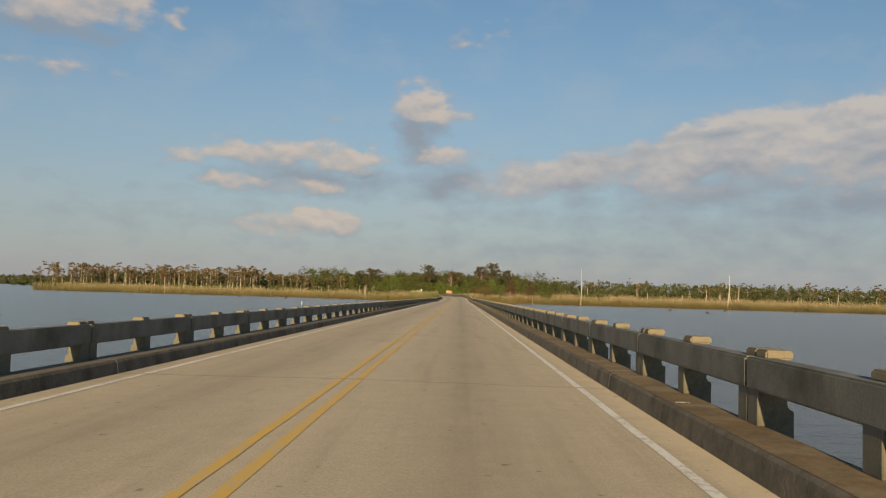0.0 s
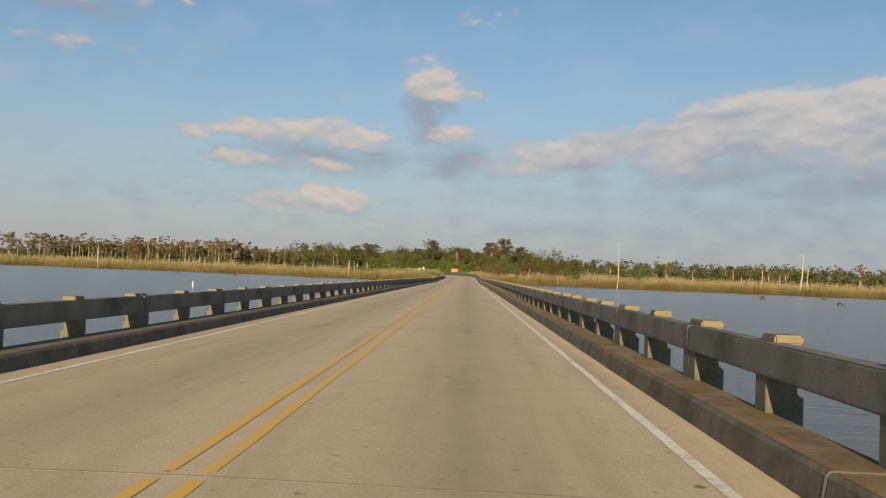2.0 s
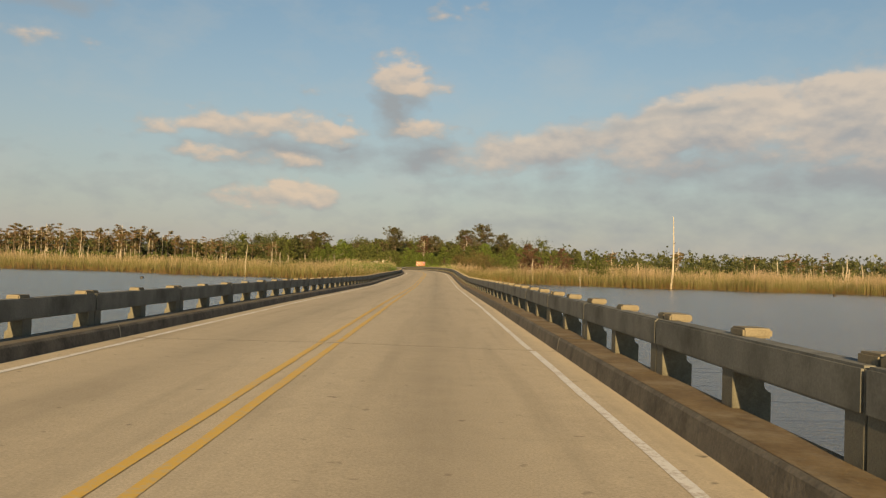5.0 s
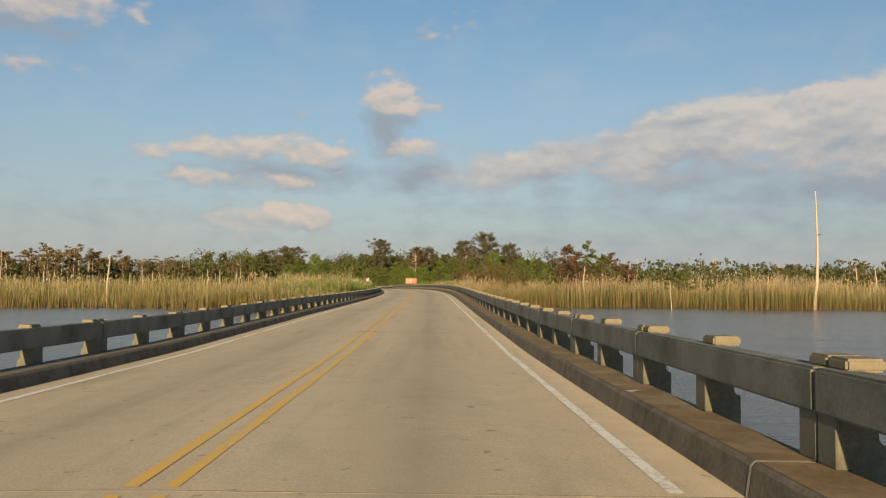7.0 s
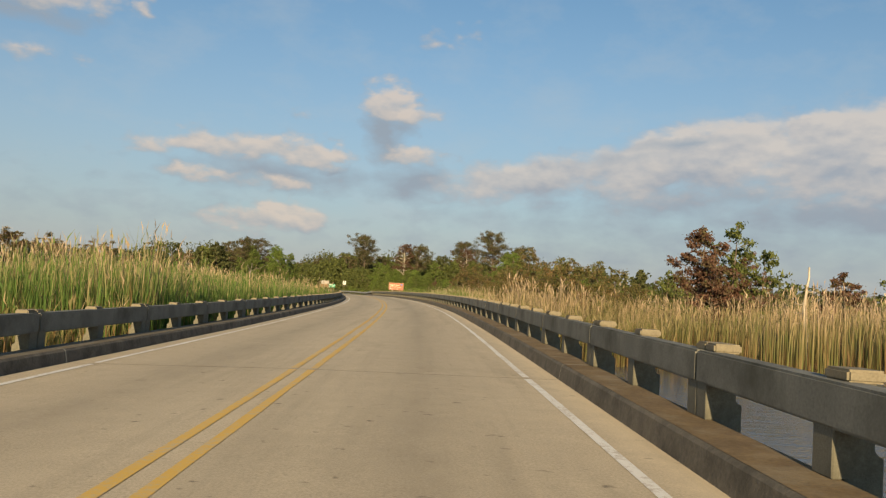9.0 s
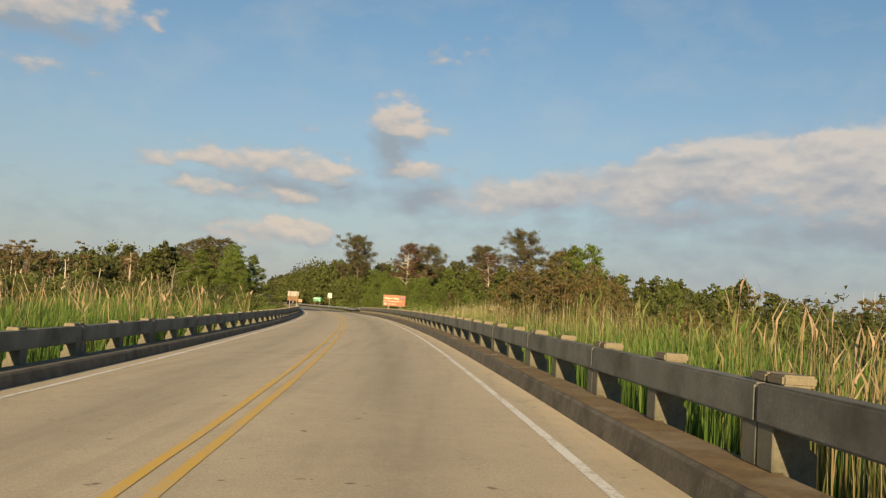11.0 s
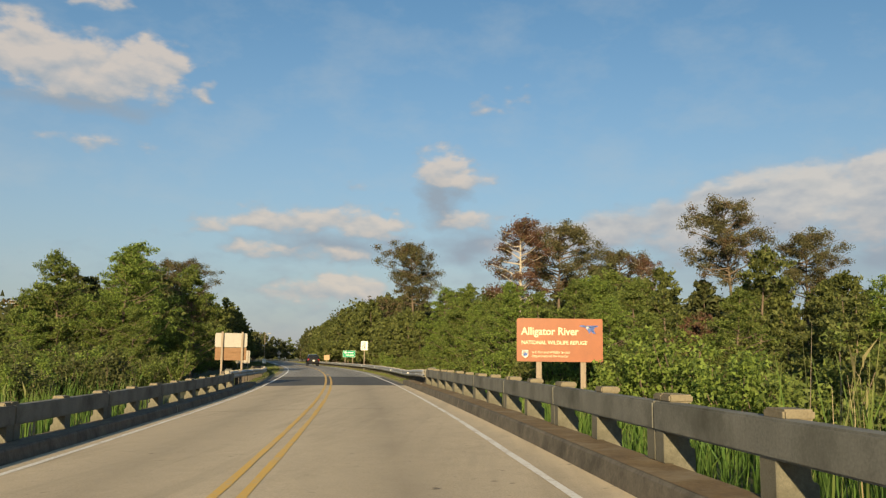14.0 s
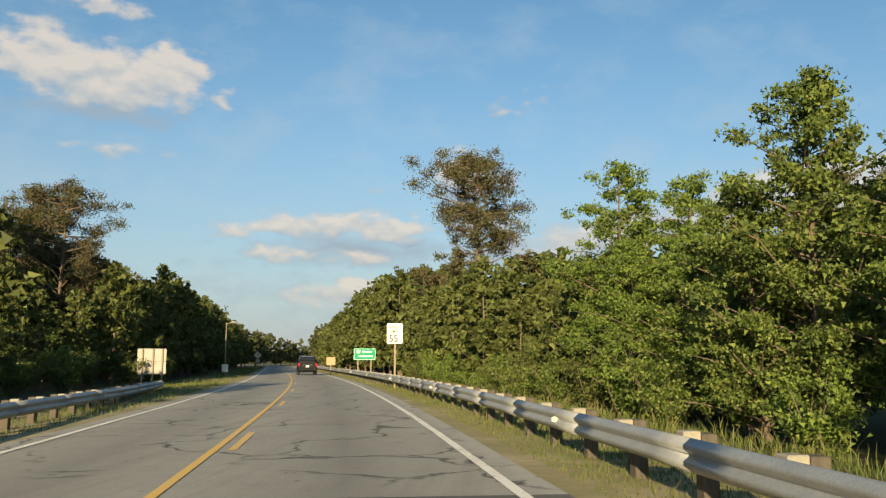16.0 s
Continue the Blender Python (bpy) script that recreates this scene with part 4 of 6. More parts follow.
def bed(name, label, area, keep, height, width, mat, seed, lean=0.1, plume=0.4, category="reeds", uneven=0.3):
    g = np.random.default_rng(seed)
    x, y = scatter(g, area, keep)
    s, u = road_coords(x, y)
    ok = (np.abs(u) > np.where(s > 410, 4.25, 5.25)) & ((width < 0.08) | (np.abs(u) > 20))
    x, y = x[ok], y[ok]
    hv = height * (0.82 + uneven * np.sin(x * 0.35 + np.sin(y * 0.27) * 2) * np.sin(y * 0.31 + 1.3))
    z = np.maximum(ground_z(x, y), WATER_Z - 0.1) - 0.05
    if category == "grass":
        s, u = road_coords(x, y)
        z = np.where(np.abs(u) < 9.4, road(s, u, -0.05 - 0.02 * (np.abs(u) - 3.9))[:, 2], z)
    v, f = reeds(g, x, y, z, hv, width, lean, plume)
    return tagged(new(name, np_mesh(name, v, f, mat)), label, category, kind="stuff")


# ---- reed beds ----
def road_strip(lo, hi, s_lo, s_hi):
    def keep(x, y):
        s, u = road_coords(x, y)
        return (u > lo) & (u < hi) & (s > s_lo) & (s < s_hi)
    return keep


def inland(lo, hi):
    def keep(x, y):
        d = y - shore(x)
        return (d > lo) & (d < hi)
    return keep


bed("reed_bed", "straw and green reeds along the lake edge", (5, 150, 252, 280, 24.0), inland(-0.6, 5.5), 3.0, 0.032, M_REED, 11, 0.07)
bed("reed_bed", "straw-coloured reeds behind the lake edge", (5, 190, 258, 330, 2.2), inland(4.5, 55), 3.0, 0.08, M_REED, 12, 0.16, uneven=0.45)
bed("reed_bed", "far straw-coloured reeds on the lake edge", (148, 420, 248, 300, 1.1), inland(-0.6, 40), 3.2, 0.22, M_REED, 13, 0.07)
bed("reed_bed", "golden reeds on the low point in the lake", (-134, -5, 238, 310, 14.0), inland(-0.6, 6), 2.0, 0.04, M_REED, 14, 0.2, 0.3, uneven=0.5)
bed("reed_bed", "green and golden reeds on the low marsh", (-170, -5, 246, 400, 2.3), inland(5, 95), 2.1, 0.07, M_REED, 15, 0.22, 0.3, uneven=0.6)
bed("reed_bed", "tall green reeds with pale feathery heads beside the bridge", (-40, 4, 250, 305, 36.0), road_strip(-14, -5.3, 254.5, 300), 3.0, 0.03, M_REED_GREEN, 16, 0.09, 0.55, uneven=0.25)
bed("reed_bed", "golden reeds leaning over the lake edge beside the bridge", (-30, 0, 240, 270, 30.0), road_strip(-16, -5.3, 243, 257), 1.8, 0.03, M_REED, 31, 0.2, 0.3, uneven=0.45)
bed("reed_bed", "lush green reeds beside the bridge", (-40, 0, 295, 345, 34.0), road_strip(-14, -5.3, 299, 340), 1.9, 0.03, M_LUSH, 26, 0.14, 0.12)
bed("reed_bed", "tall reeds with straw heads beside the railing", (0, 26, 250, 330, 52.0), road_strip(5.6, 14, 263, 296), 2.8, 0.021, M_REED, 17, 0.08, 0.5)
bed("reed_bed", "green reeds with a few straw heads beside the railing", (-5, 26, 290, 335, 34.0), road_strip(5.4, 14, 294, 318), 2.5, 0.032, M_LUSH, 27, 0.12, 0.25)
bed("reed_bed", "tall green reeds beside the railing", (-22, 24, 312, 382, 30.0), road_strip(5.5, 16, 317, 374), 2.5, 0.034, M_LUSH, 18, 0.11, 0.1, uneven=0.35)
bed("reed_bed", "bare pale dead reed stems beside the railing", (-22, 24, 316, 382, 3.5), road_strip(5.6, 15, 318, 374), 3.0, 0.022, M_STRAW, 29, 0.05, 0.0)
bed("reed_bed", "pale feathery reeds further from the railing", (-22, 26, 322, 386, 10.0), road_strip(8.5, 18, 322, 378), 3.0, 0.022, M_STRAW, 30, 0.03, 0.15)
bed("reed_bed", "low green weeds beside the railing", (-22, 22, 368, 416, 26.0), road_strip(5.5, 15, 372, 410), 1.2, 0.04, M_LUSH, 28, 0.25, 0.05)
bed("reed_bed", "low green reeds beside the bridge", (-50, -5, 322, 412, 18.0), road_strip(-16, -5.4, 335, 396), 1.3, 0.03, M_LUSH, 19, 0.16, 0.12)
bed("verge_grass", "short mixed verge grass beside the asphalt", (-60, 0, 402, 470, 170.0), road_strip(4.4, 8.0, 411, 470), 0.085, 0.012, M_GRASS, 20, 0.35, 0.0, "grass")
bed("verge_grass", "short shaded verge grass beside the road", (-75, -8, 402, 480, 50.0), road_strip(-9.5, -4.0, 411, 480), 0.17, 0.018, M_GRASS, 21, 0.35, 0.0, "grass")
bed("verge_grass", "tall grass under the guardrail", (-55, 5, 402, 470, 80.0), road_strip(4.95, 6.2, 410, 470), 0.13, 0.012, M_GRASS, 24, 0.25, 0.1, "grass")
bed("verge_grass", "tall grass behind the guardrail", (-55, 5, 402, 470, 70.0), road_strip(6.0, 10.5, 408, 470), 0.2, 0.014, M_GRASS, 22, 0.25, 0.1, "grass")
bed("verge_grass", "far grass verges along the road", (-150, 0, 465, 640, 7.0), road_strip(-9, 8.5, 466, 640), 0.2, 0.05, M_GRASS, 23, 0.3, 0.0, "grass")

# ---- trees: one of each build, then copies ----
KINDS = {}


def kind(key, *made):
    KINDS.setdefault(key, []).append(make_tree(*made))


for sd in range(5):
    t, c = broadleaf(100 + sd, 8.0, 2.7, 25000, 0.098, clumps=340)
    kind("gum", "broadleaf_tree", "leafy green broadleaf tree at the roadside", "tree", M_BARK, M_LEAF if sd % 2 == 0 else M_LEAF_C, t, c)
for sd in range(4):
    t, c = broadleaf(110 + sd, 8.0, 2.8, 1800, 0.36, clumps=200, twigs=24)
    kind("gum_far", "broadleaf_tree", "leafy green broadleaf tree further along the road", "tree", M_BARK, M_LEAF_B, t, c)
for sd in range(3):
    t, c = broadleaf(130 + sd, 8.0, 2.8, 1500, 0.4, clumps=200, twigs=24)
    kind("gum_back", "woodland_tree", "tall green tree in the wood behind the roadside", "tree", M_BARK, (M_DARK_LEAF, M_LEAF_B, M_DARK_LEAF)[sd], t, c)
for sd in range(2):
    t, c = broadleaf(115 + sd, 8.0, 2.8, 6000, 0.19, clumps=200, twigs=14)
    kind("gum_mid", "young_tree", "leafy green young tree behind the roadside trees", "tree", M_BARK, (M_LEAF_C, M_LEAF_B)[sd], t, c)
for sd in range(3):
    t, c = broadleaf(120 + sd, 6.0, 2.6, 4400, 0.17, 3, clumps=240, twigs=14)
    kind("scrub", "marsh_tree", "bushy olive-green marsh tree with several stems", "tree", M_BARK, M_LEAF_B, t, c)
for sd in range(4):
    t, c = pine(140 + sd, 15.5, 0.55, 4.2, 24000, 0.2, 46)
    kind("pine", "pine_tree", "tall pine with a bare trunk and tufted crown", "tree", M_BARK, M_NEEDLE, t, c)
for sd in range(3):
    t, c = pine(155 + sd, 15.5, 0.32, 4.3, 24000, 0.2, 48)
    kind("pine_full", "pine_tree", "full-crowned pine with brown-tinged needles behind the verge", "tree", M_BARK, M_NEEDLE, t, c)
for sd in range(3):
    t, c = pine(145 + sd, 15.5, 0.5, 3.9, 4200, 0.44, 40)
    kind("pine_far", "pine_tree", "pine with a tufted crown over the far road", "tree", M_BARK, M_NEEDLE, t, c)
for sd in range(2):
    t, c = pine(150 + sd, 13.0, 0.46, 3.4, 12500, 0.19, 34)
    kind("rust", "pine_tree", "dying pine with rusty red-brown needles", "tree", M_PALE_BARK, M_RUST, t, c)
for sd in range(5):
    t, c = cypress(160 + sd)
    kind("cypress", "cypress_tree", "thin marsh cypress with a ragged flat crown", "tree", M_PALE_BARK if sd % 2 else M_BARK, M_CYP, t, c)
for sd in range(3):
    t, c = broadleaf(170 + sd, 9.5, 3.6, 1000, 0.65, clumps=110, twigs=20)
    kind("far", "far_tree", "dark green tree in the distant wood", "tree", M_BARK, (M_DARK_LEAF, M_LEAF_B, M_DARK_LEAF)[sd], t, c)
for sd in range(3):
    t, c = shrub(180 + sd, 2.6, 1.8, 3000, 0.12)
    kind("shrub", "shrub", "leafy green shrub in the undergrowth", "shrub", M_BARK, (M_LEAF, M_LEAF_B, M_LEAF_C)[sd], t, c)
for sd in range(3):
    t, c = shrub(184 + sd, 2.6, 1.8, 1700, 0.16)
    kind("marsh_shrub", "shrub", "leafy green shrub on the marsh", "shrub", M_BARK, (M_LEAF_B, M_DARK_LEAF, M_LEAF_B)[sd], t, c)
for sd in range(2):
    t, c = cypress(190 + sd, 5.6, 3800, 0.21, 0.0)
    kind("redcyp", "cypress_tree", "small red-brown cypress among the reeds", "tree", M_BARK, M_RUST, t, c)
for sd in range(2):
    t, c = broadleaf(125 + sd, 6.0, 2.6, 14000, 0.11, 3, clumps=330)
    kind("brush", "marsh_bush", "twiggy olive bush beside the railing", "bush", M_BARK, M_BRUSH, t, c)
for sd in range(2):
    t, c = broadleaf(195 + sd, 6.0, 2.5, 13000, 0.13, 2, 0.12, 240)
    kind("redbush", "cypress_tree", "bushy red-brown cypress behind the reeds", "tree", M_BARK, M_RUST, t, c)
for sd in range(4):
    kind("snag", "dead_trunk", "bare pale dead tree trunk standing in the marsh", "dead tree", M_PALE_BARK, None, snag(200 + sd, 8.0, 0.15, 6), None)

kind("bare_pole", "dead_trunk", "tall bare bleached trunk rising from the lake edge", "dead tree", M_PALE_BARK, None, snag(215, 8.0, 0.15, 1, 0.2), None)

tg = np.random.default_rng(77)
used = {}


def plant(key, x, y, scale=1.0, z=None, which=None, tall=1.0):
    """Stand a tree of that kind at (x, y); the first of each build is moved, the later ones are copies."""
    s, u = road_coords(x, y)
    if s > 405 and abs(u) < 9.2:
        return None
    opts = KINDS[key]
    i = int(tg.integers(len(opts))) if which is None else which
    zz = float(ground_z(x, y)) if z is None else z
    m = pose(x, y, zz - 0.08, 0, 0, tg.uniform(0, 360)) @ Matrix.Diagonal((scale, scale, scale * tall, 1))
    ob = opts[i]
    if not used.get((key, i)):
        used[(key, i)] = True
        ob.matrix_basis = m
        return ob
    made = copy_thing(opts[i], Matrix.Identity(4))
    made.matrix_basis = m
    return made


def plant_road(key, s, u, scale=1.0, which=None, tall=1.0):
    p = road(s, u)
    return plant(key, float(p[0]), float(p[1]), scale, None, which, tall)


# pines that stand out over the road
plant("rust", -3.6, 431.6, 1.0, which=0, tall=0.98)
plant("pine", -0.4, 434.0, 0.82, which=3)
plant("pine", 20.0, 454.6, 1.15, which=1)
plant("pine", 12.9, 489.9, 1.16, which=2)
plant("pine", -16.2, 482.7, 1.12, which=0)
plant("pine", 26.5, 452.0, 0.95, which=3)
plant("rust", 14.0, 470.0, 1.1, which=1)
for s, u, k in ((481, -16.5, 0.92), (488, -19.5, 0.95), (473, -21.5, 0.85), (505, -18, 0.7), (520, -20, 0.8), (494, -25, 0.85)):
    plant_road("pine_full", s, u, k)
# trees wall off the right-hand verge
for s in np.arange(408, 640, 3.0):
    near = 10.3
    q = "gum" if s < 450 else "gum_far"
    tall = 0.78 if s < 432 else 0.72 if s < 449 else 0.74 if s < 462 else 0.95 if s < 505 else 1.4
    plant_road(q, s + tg.uniform(-1, 1), near + tg.uniform(0.2, 2.2) + (3.5 if s < 414 else 0), tall * tg.uniform(0.88, 1.1))
    if s < 490:
        plant_road("shrub", s + tg.uniform(-1.5, 1.5), near - 1.0 + tg.uniform(-0.5, 0.9) + (2.0 if s < 412 else 0), tg.uniform(0.6, 1.0))
        plant_road("gum_mid" if s < 446 else "gum_far", s + tg.uniform(-2, 2), near + tg.uniform(3.5, 8), tall * tg.uniform(0.85, 1.12))
for s in np.arange(640, 1010, 6.5):
    plant_road("far", s, 11 + tg.uniform(0, 5), tg.uniform(1.0, 1.4))
    plant_road("far", s, -11 - tg.uniform(0, 5), tg.uniform(1.0, 1.4))
for s in np.arange(500, 760, 9.0):
    plant_road("pine_far", s + tg.uniform(-3, 3), 14 + tg.uniform(0, 10), tg.uniform(0.7, 0.95))
    plant_road("pine_far", s + tg.uniform(-3, 3), -14 - tg.uniform(0, 10), tg.uniform(0.6, 0.85))
plant_road("gum", 435.2, 11.6, 1.03, 1, 1.02)
plant_road("gum", 431.8, 12.6, 0.95, 3)
plant_road("gum", 447.0, 11.8, 1.12, 0, 1.0)
plant_road("gum", 444.2, 12.8, 1.0, 2)
# taller woods behind both verges
for i in range(56):
    s = tg.uniform(478, 580)
    plant_road("gum_back", s, tg.uniform(15, 50), tg.uniform(0.95, 1.25) if s < 515 else tg.uniform(1.4, 1.95))
for i in range(24):
    plant_road("gum_back", tg.uniform(446, 480), tg.uniform(26, 50), tg.uniform(1.2, 1.5))
for i in range(64):
    plant_road("gum_back", tg.uniform(470, 545), -tg.uniform(18, 34), tg.uniform(1.15, 1.6))
# and the left-hand one
for s in np.arange(426, 640, 3.2):
    near = -13.5 if s < 472 else -10.8
    q = "gum" if s < 462 else "gum_far"
    plant_road(q, s + tg.uniform(-1, 1), near - tg.uniform(0, 3.0), tg.uniform(0.6, 0.82) if s < 480 else tg.uniform(0.95, 1.15) if s < 500 else tg.uniform(1.1, 1.45))
    if s < 490:
        plant_road("shrub", s + tg.uniform(-1.5, 1.5), near + 1.2 + tg.uniform(-0.5, 0.8), tg.uniform(0.7, 1.1))
        plant_road("gum_mid" if s < 446 else "gum_far", s + tg.uniform(-2, 2), near - tg.uniform(4.5, 9), tg.uniform(0.75, 1.0))
for x, y, k in ((-33, 428, 1.36), (-31.5, 423, 1.25), (-36.5, 424, 1.2), (-30, 433, 1.18), (-39, 431, 0.9), (-27, 431, 0.95), (-25, 424, 0.62), (-29, 419, 0.66), (-35, 417, 0.6), (-22.5, 417, 0.5)):
    plant("gum", x, y, k)
for i in range(120):
    s = tg.uniform(338, 422)
    plant_road("marsh_shrub", s, -tg.uniform(13, 46), tg.uniform(0.75, 1.15))
for i in range(64):
    plant_road("marsh_shrub", tg.uniform(322, 404), -tg.uniform(8.0, 16), tg.uniform(0.6, 0.95))
for i in range(16):
    plant_road("shrub", tg.uniform(392, 412), -tg.uniform(7.5, 12), tg.uniform(0.5, 0.8))
# the wood behind the right-hand reeds
for i in range(95):
    s, u = tg.uniform(402, 470), tg.uniform(22, 75)
    plant_road("gum_mid" if s < 430 and u < 42 else "gum_back", s, u, tg.uniform(0.9, 1.25))
for s, u, k in ((366, 22, 1.2), (360, 22.0, 1.15), (371, 27, 0.85), (377, 24, 0.7), (358, 29, 0.8), (384, 27, 0.62), (392, 25, 0.7), (352, 31, 0.7)):
    plant_road("gum", s, u, k)
ob = plant_road("redbush", 391, 29, 0.95)
plant_road("redbush", 396, 33, 0.9)
plant_road("redbush", 402, 16.5, 0.75)
plant("redbush", 14.2, 377.0, 1.2)
plant("redbush", 16.4, 379.5, 1.05)
# green thicket behind the refuge sign
for i in range(34):
    plant_road("shrub", tg.uniform(376, 402), tg.uniform(8.6, 14.5), tg.uniform(0.7, 1.1))
for s, u, k in ((396, 10.5, 0.55), (399, 12.5, 0.7), (403, 11.0, 0.72), (393, 14.0, 0.6), (388, 16.5, 0.6)):
    plant_road("gum", s, u, k)
for i in range(26):
    s = tg.uniform(395, 430)
    plant_road("shrub", s, -tg.uniform(9.5, 16), tg.uniform(0.5, 0.95))
plant_road("shrub", 350.3, -4.95, 0.4, None, 2.1)
plant_road("shrub", 399.3, 5.55, 0.42, None, 1.5)
# scrub on the right behind the reeds, and the red cypresses among it
plant("redbush", 19.5, 284.7, 1.24, which=0)
plant("scrub", 21.9, 286.0, 1.12, tall=1.2)
plant("redbush", 26.4, 299.0, 1.15, which=1)
plant("redbush", 24.8, 279.5, 0.8, which=1)
for x, y, k in ((29.6, 280.5, 0.92), (32.4, 282, 0.85), (37, 284, 0.8), (42, 287, 0.75), (50, 292, 0.8), (10.2, 272.5, 0.72), (12.5, 276.5, 0.72), (15.0, 281.0, 0.7), (8.3, 288.5, 0.92), (9.6, 290.5, 0.84), (10.6, 297.0, 0.85), (13.4, 291.0, 0.8)):
    plant("brush" if x < 13 else "scrub", x, y, k)
for x, y, k in ((24, 300, 0.72), (27, 304, 0.6), (31, 312, 0.5), (38, 306, 0.55), (36, 318, 0.62), (47, 322, 0.6), (55, 330, 0.55)):
    plant("scrub", x, y, k)
for i in range(40):
    s, u = tg.uniform(318, 404), tg.uniform(14.5, 30)
    plant_road("brush" if s < 345 and u < 19 else "scrub", s, u, tg.uniform(0.5, 0.8))
for i in range(30):
    s = tg.uniform(348, 408)
    plant_road("gum_mid", s, tg.uniform(26, 48), tg.uniform(0.45, 0.7))
for x, y, k in ((7.6, 333.5, 0.98), (7.0, 337.5, 0.86), (6.8, 331.5, 0.82), (6.6, 342.0, 0.8), (8.8, 338.5, 0.95), (9.4, 345.0, 0.95), (8.6, 329.5, 0.72), (9.4, 326.5, 0.6), (10.4, 322.5, 0.56), (10.0, 334.0, 0.8), (11.8, 328.0, 0.62), (9.2, 350.0, 0.85), (11.6, 354.0, 1.15), (12.4, 344.0, 0.8), (11.5, 317.0, 0.52)):
    plant("brush", x, y, k)
for i in range(60):
    plant("cypress", tg.uniform(60, 420), tg.uniform(440, 640), tg.uniform(0.75, 1.15))
for i in range(60):
    plant("far", tg.uniform(30, 560), tg.uniform(480, 700), tg.uniform(0.6, 0.95))
# the wood on the low left shore
for i in range(250):
    x = -tg.uniform(50, 214)
    plant("cypress", x, max(tg.uniform(425, 500), float(shore(x)) + 6) if x < -110 else tg.uniform(465, 530), tg.uniform(0.88, 1.14) * (1 if x < -110 else 0.8))
for i in range(26):
    plant("cypress", -tg.uniform(345, 432), tg.uniform(797, 850), tg.uniform(1.1, 1.5))
for i in range(50):
    plant("far", -tg.uniform(45, 205), tg.uniform(490, 570), tg.uniform(0.6, 0.9))
for i in range(60):
    x, y = tg.uniform(-100, 45), tg.uniform(500, 640)
    if abs(float(road_coords(x, y)[1])) > 17:
        plant("gum_back", x, y, tg.uniform(1.3, 1.9))

# dead trunks in the shallows and the marsh
snag_at = [(39.3, 263.2, 11.5, 1.2), (86.4, 267.5, 10.6, 1.8), (-27.6, 258.0, 4.6, 0.75), (17.6, 268.0, 4.1, 0.8), (24.0, 259.0, 2.4, 0.35), (-88, 252.0, 5.0, 1.0)]
for x, y, h, w in snag_at:
    ob = plant("bare_pole" if h > 9 else "snag", x, y, 1.0, z=-1.0)
    ob.scale = (w, w, (h + 0.6) / 8.0)
    tagged(ob, "tall bare bleached trunk rising from the lake edge" if h > 9 else "short bare bleached trunk standing in the reeds")
for i in range(34):
    ob = plant("snag", tg.uniform(45, 260), tg.uniform(266, 420), 1.0)
    ob.scale = (1.5, 1.5, tg.uniform(0.45, 0.95))
for i in range(26):
    ob = plant("snag", -tg.uniform(30, 130), tg.uniform(330, 400), 1.0)
    ob.scale = (1.0, 1.0, tg.uniform(0.35, 0.6))
for i in range(16):
    s = tg.uniform(325, 366)
    p = road(s, tg.uniform(8, 20))
    ob = plant("snag", float(p[0]), float(p[1]), 1.0)
    ob.scale = (0.12, 0.12, tg.uniform(0.28, 0.42))

fork = thing("dead_trunk", pose(-30.2, 387.6, float(ground_z(-30.2, 387.6))), "grey forked dead tree with one long bare limb", "dead tree")
fg = np.random.default_rng(61)
v, f = join([tube([(0, 0, -0.5), (0.1, 0, 1.8), (0.0, 0.1, 3.6), (0.25, 0.1, 5.3)], [0.13, 0.11, 0.08, 0.03], 8)]
            + [limb(fg, a, b, r, 0.35, 5) for a, b, r in (((0, 0.1, 3.3), (2.0, -1.3, 4.5), 0.06), ((1.9, -1.25, 4.4), (3.8, -3.0, 4.9), 0.04), ((0, 0.1, 3.6), (-0.7, 0.3, 5.2), 0.055), ((0.3, 0, 1.6), (1.4, -0.6, 2.6), 0.045))])
child("trunk", np_mesh("trunk", v, f, M_GREY_BARK, True), fork)


def far_wood(name, label, spans, mat, seed, size, count=42000, category="woods"):
    """A distant belt of crowns."""
    g = np.random.default_rng(seed)
    cs, rs = [], []
    for x0, x1, y0, y1, n, h in spans:
        x, y = g.uniform(x0, x1, n), g.uniform(y0, y1, n)
        clear = ((np.abs(road_coords(x, y)[1]) > 17) | (y > 900)) & (y > shore(x) + 3)
        x, y = x[clear], y[clear]
        n = len(x)
        base = ground_z(x, y)
        for k in range(6):
            hh = h * g.uniform(0.05, 0.42, n) if k % 2 else h * g.uniform(0.3, 0.95, n)
            cs.append(np.stack([x + g.normal(size=n) * h * 0.12, y, base + hh], 1))
            rs.append(h * g.uniform(0.1, 0.26, n))
    v, f = leaves(g, np.concatenate(cs), np.concatenate(rs), count, size, 0.7)
    return tagged(new(name, np_mesh(name, v, f, mat)), label, category, kind="stuff")


far_wood("far_woods", "dark green woods on the horizon", [(-2100, -480, 1290, 1600, 1500, 15), (-480, -200, 1000, 1400, 420, 13)], M_DARK_LEAF, 31, 2.4, 110000)
far_wood("far_woods", "hazy dark woods across the marsh", [(40, 900, 760, 1000, 900, 17), (900, 2600, 900, 1500, 600, 18)], M_DARK_LEAF, 32, 2.0, 70000)
far_wood("marsh_wood", "brown-green cypress wood behind the marsh", [(-222, -40, 485, 580, 480, 10.5)], M_DARK_LEAF, 33, 0.9, 52000)
far_wood("marsh_wood", "green woods beyond the bend of the road", [(-105, 60, 545, 660, 260, 17.0)], M_DARK_LEAF, 37, 0.75, 42000)
far_wood("marsh_wood", "dark olive wood behind the marsh reeds", [(30, 560, 480, 700, 800, 12.0)], M_DARK_LEAF, 34, 1.3, 44000)
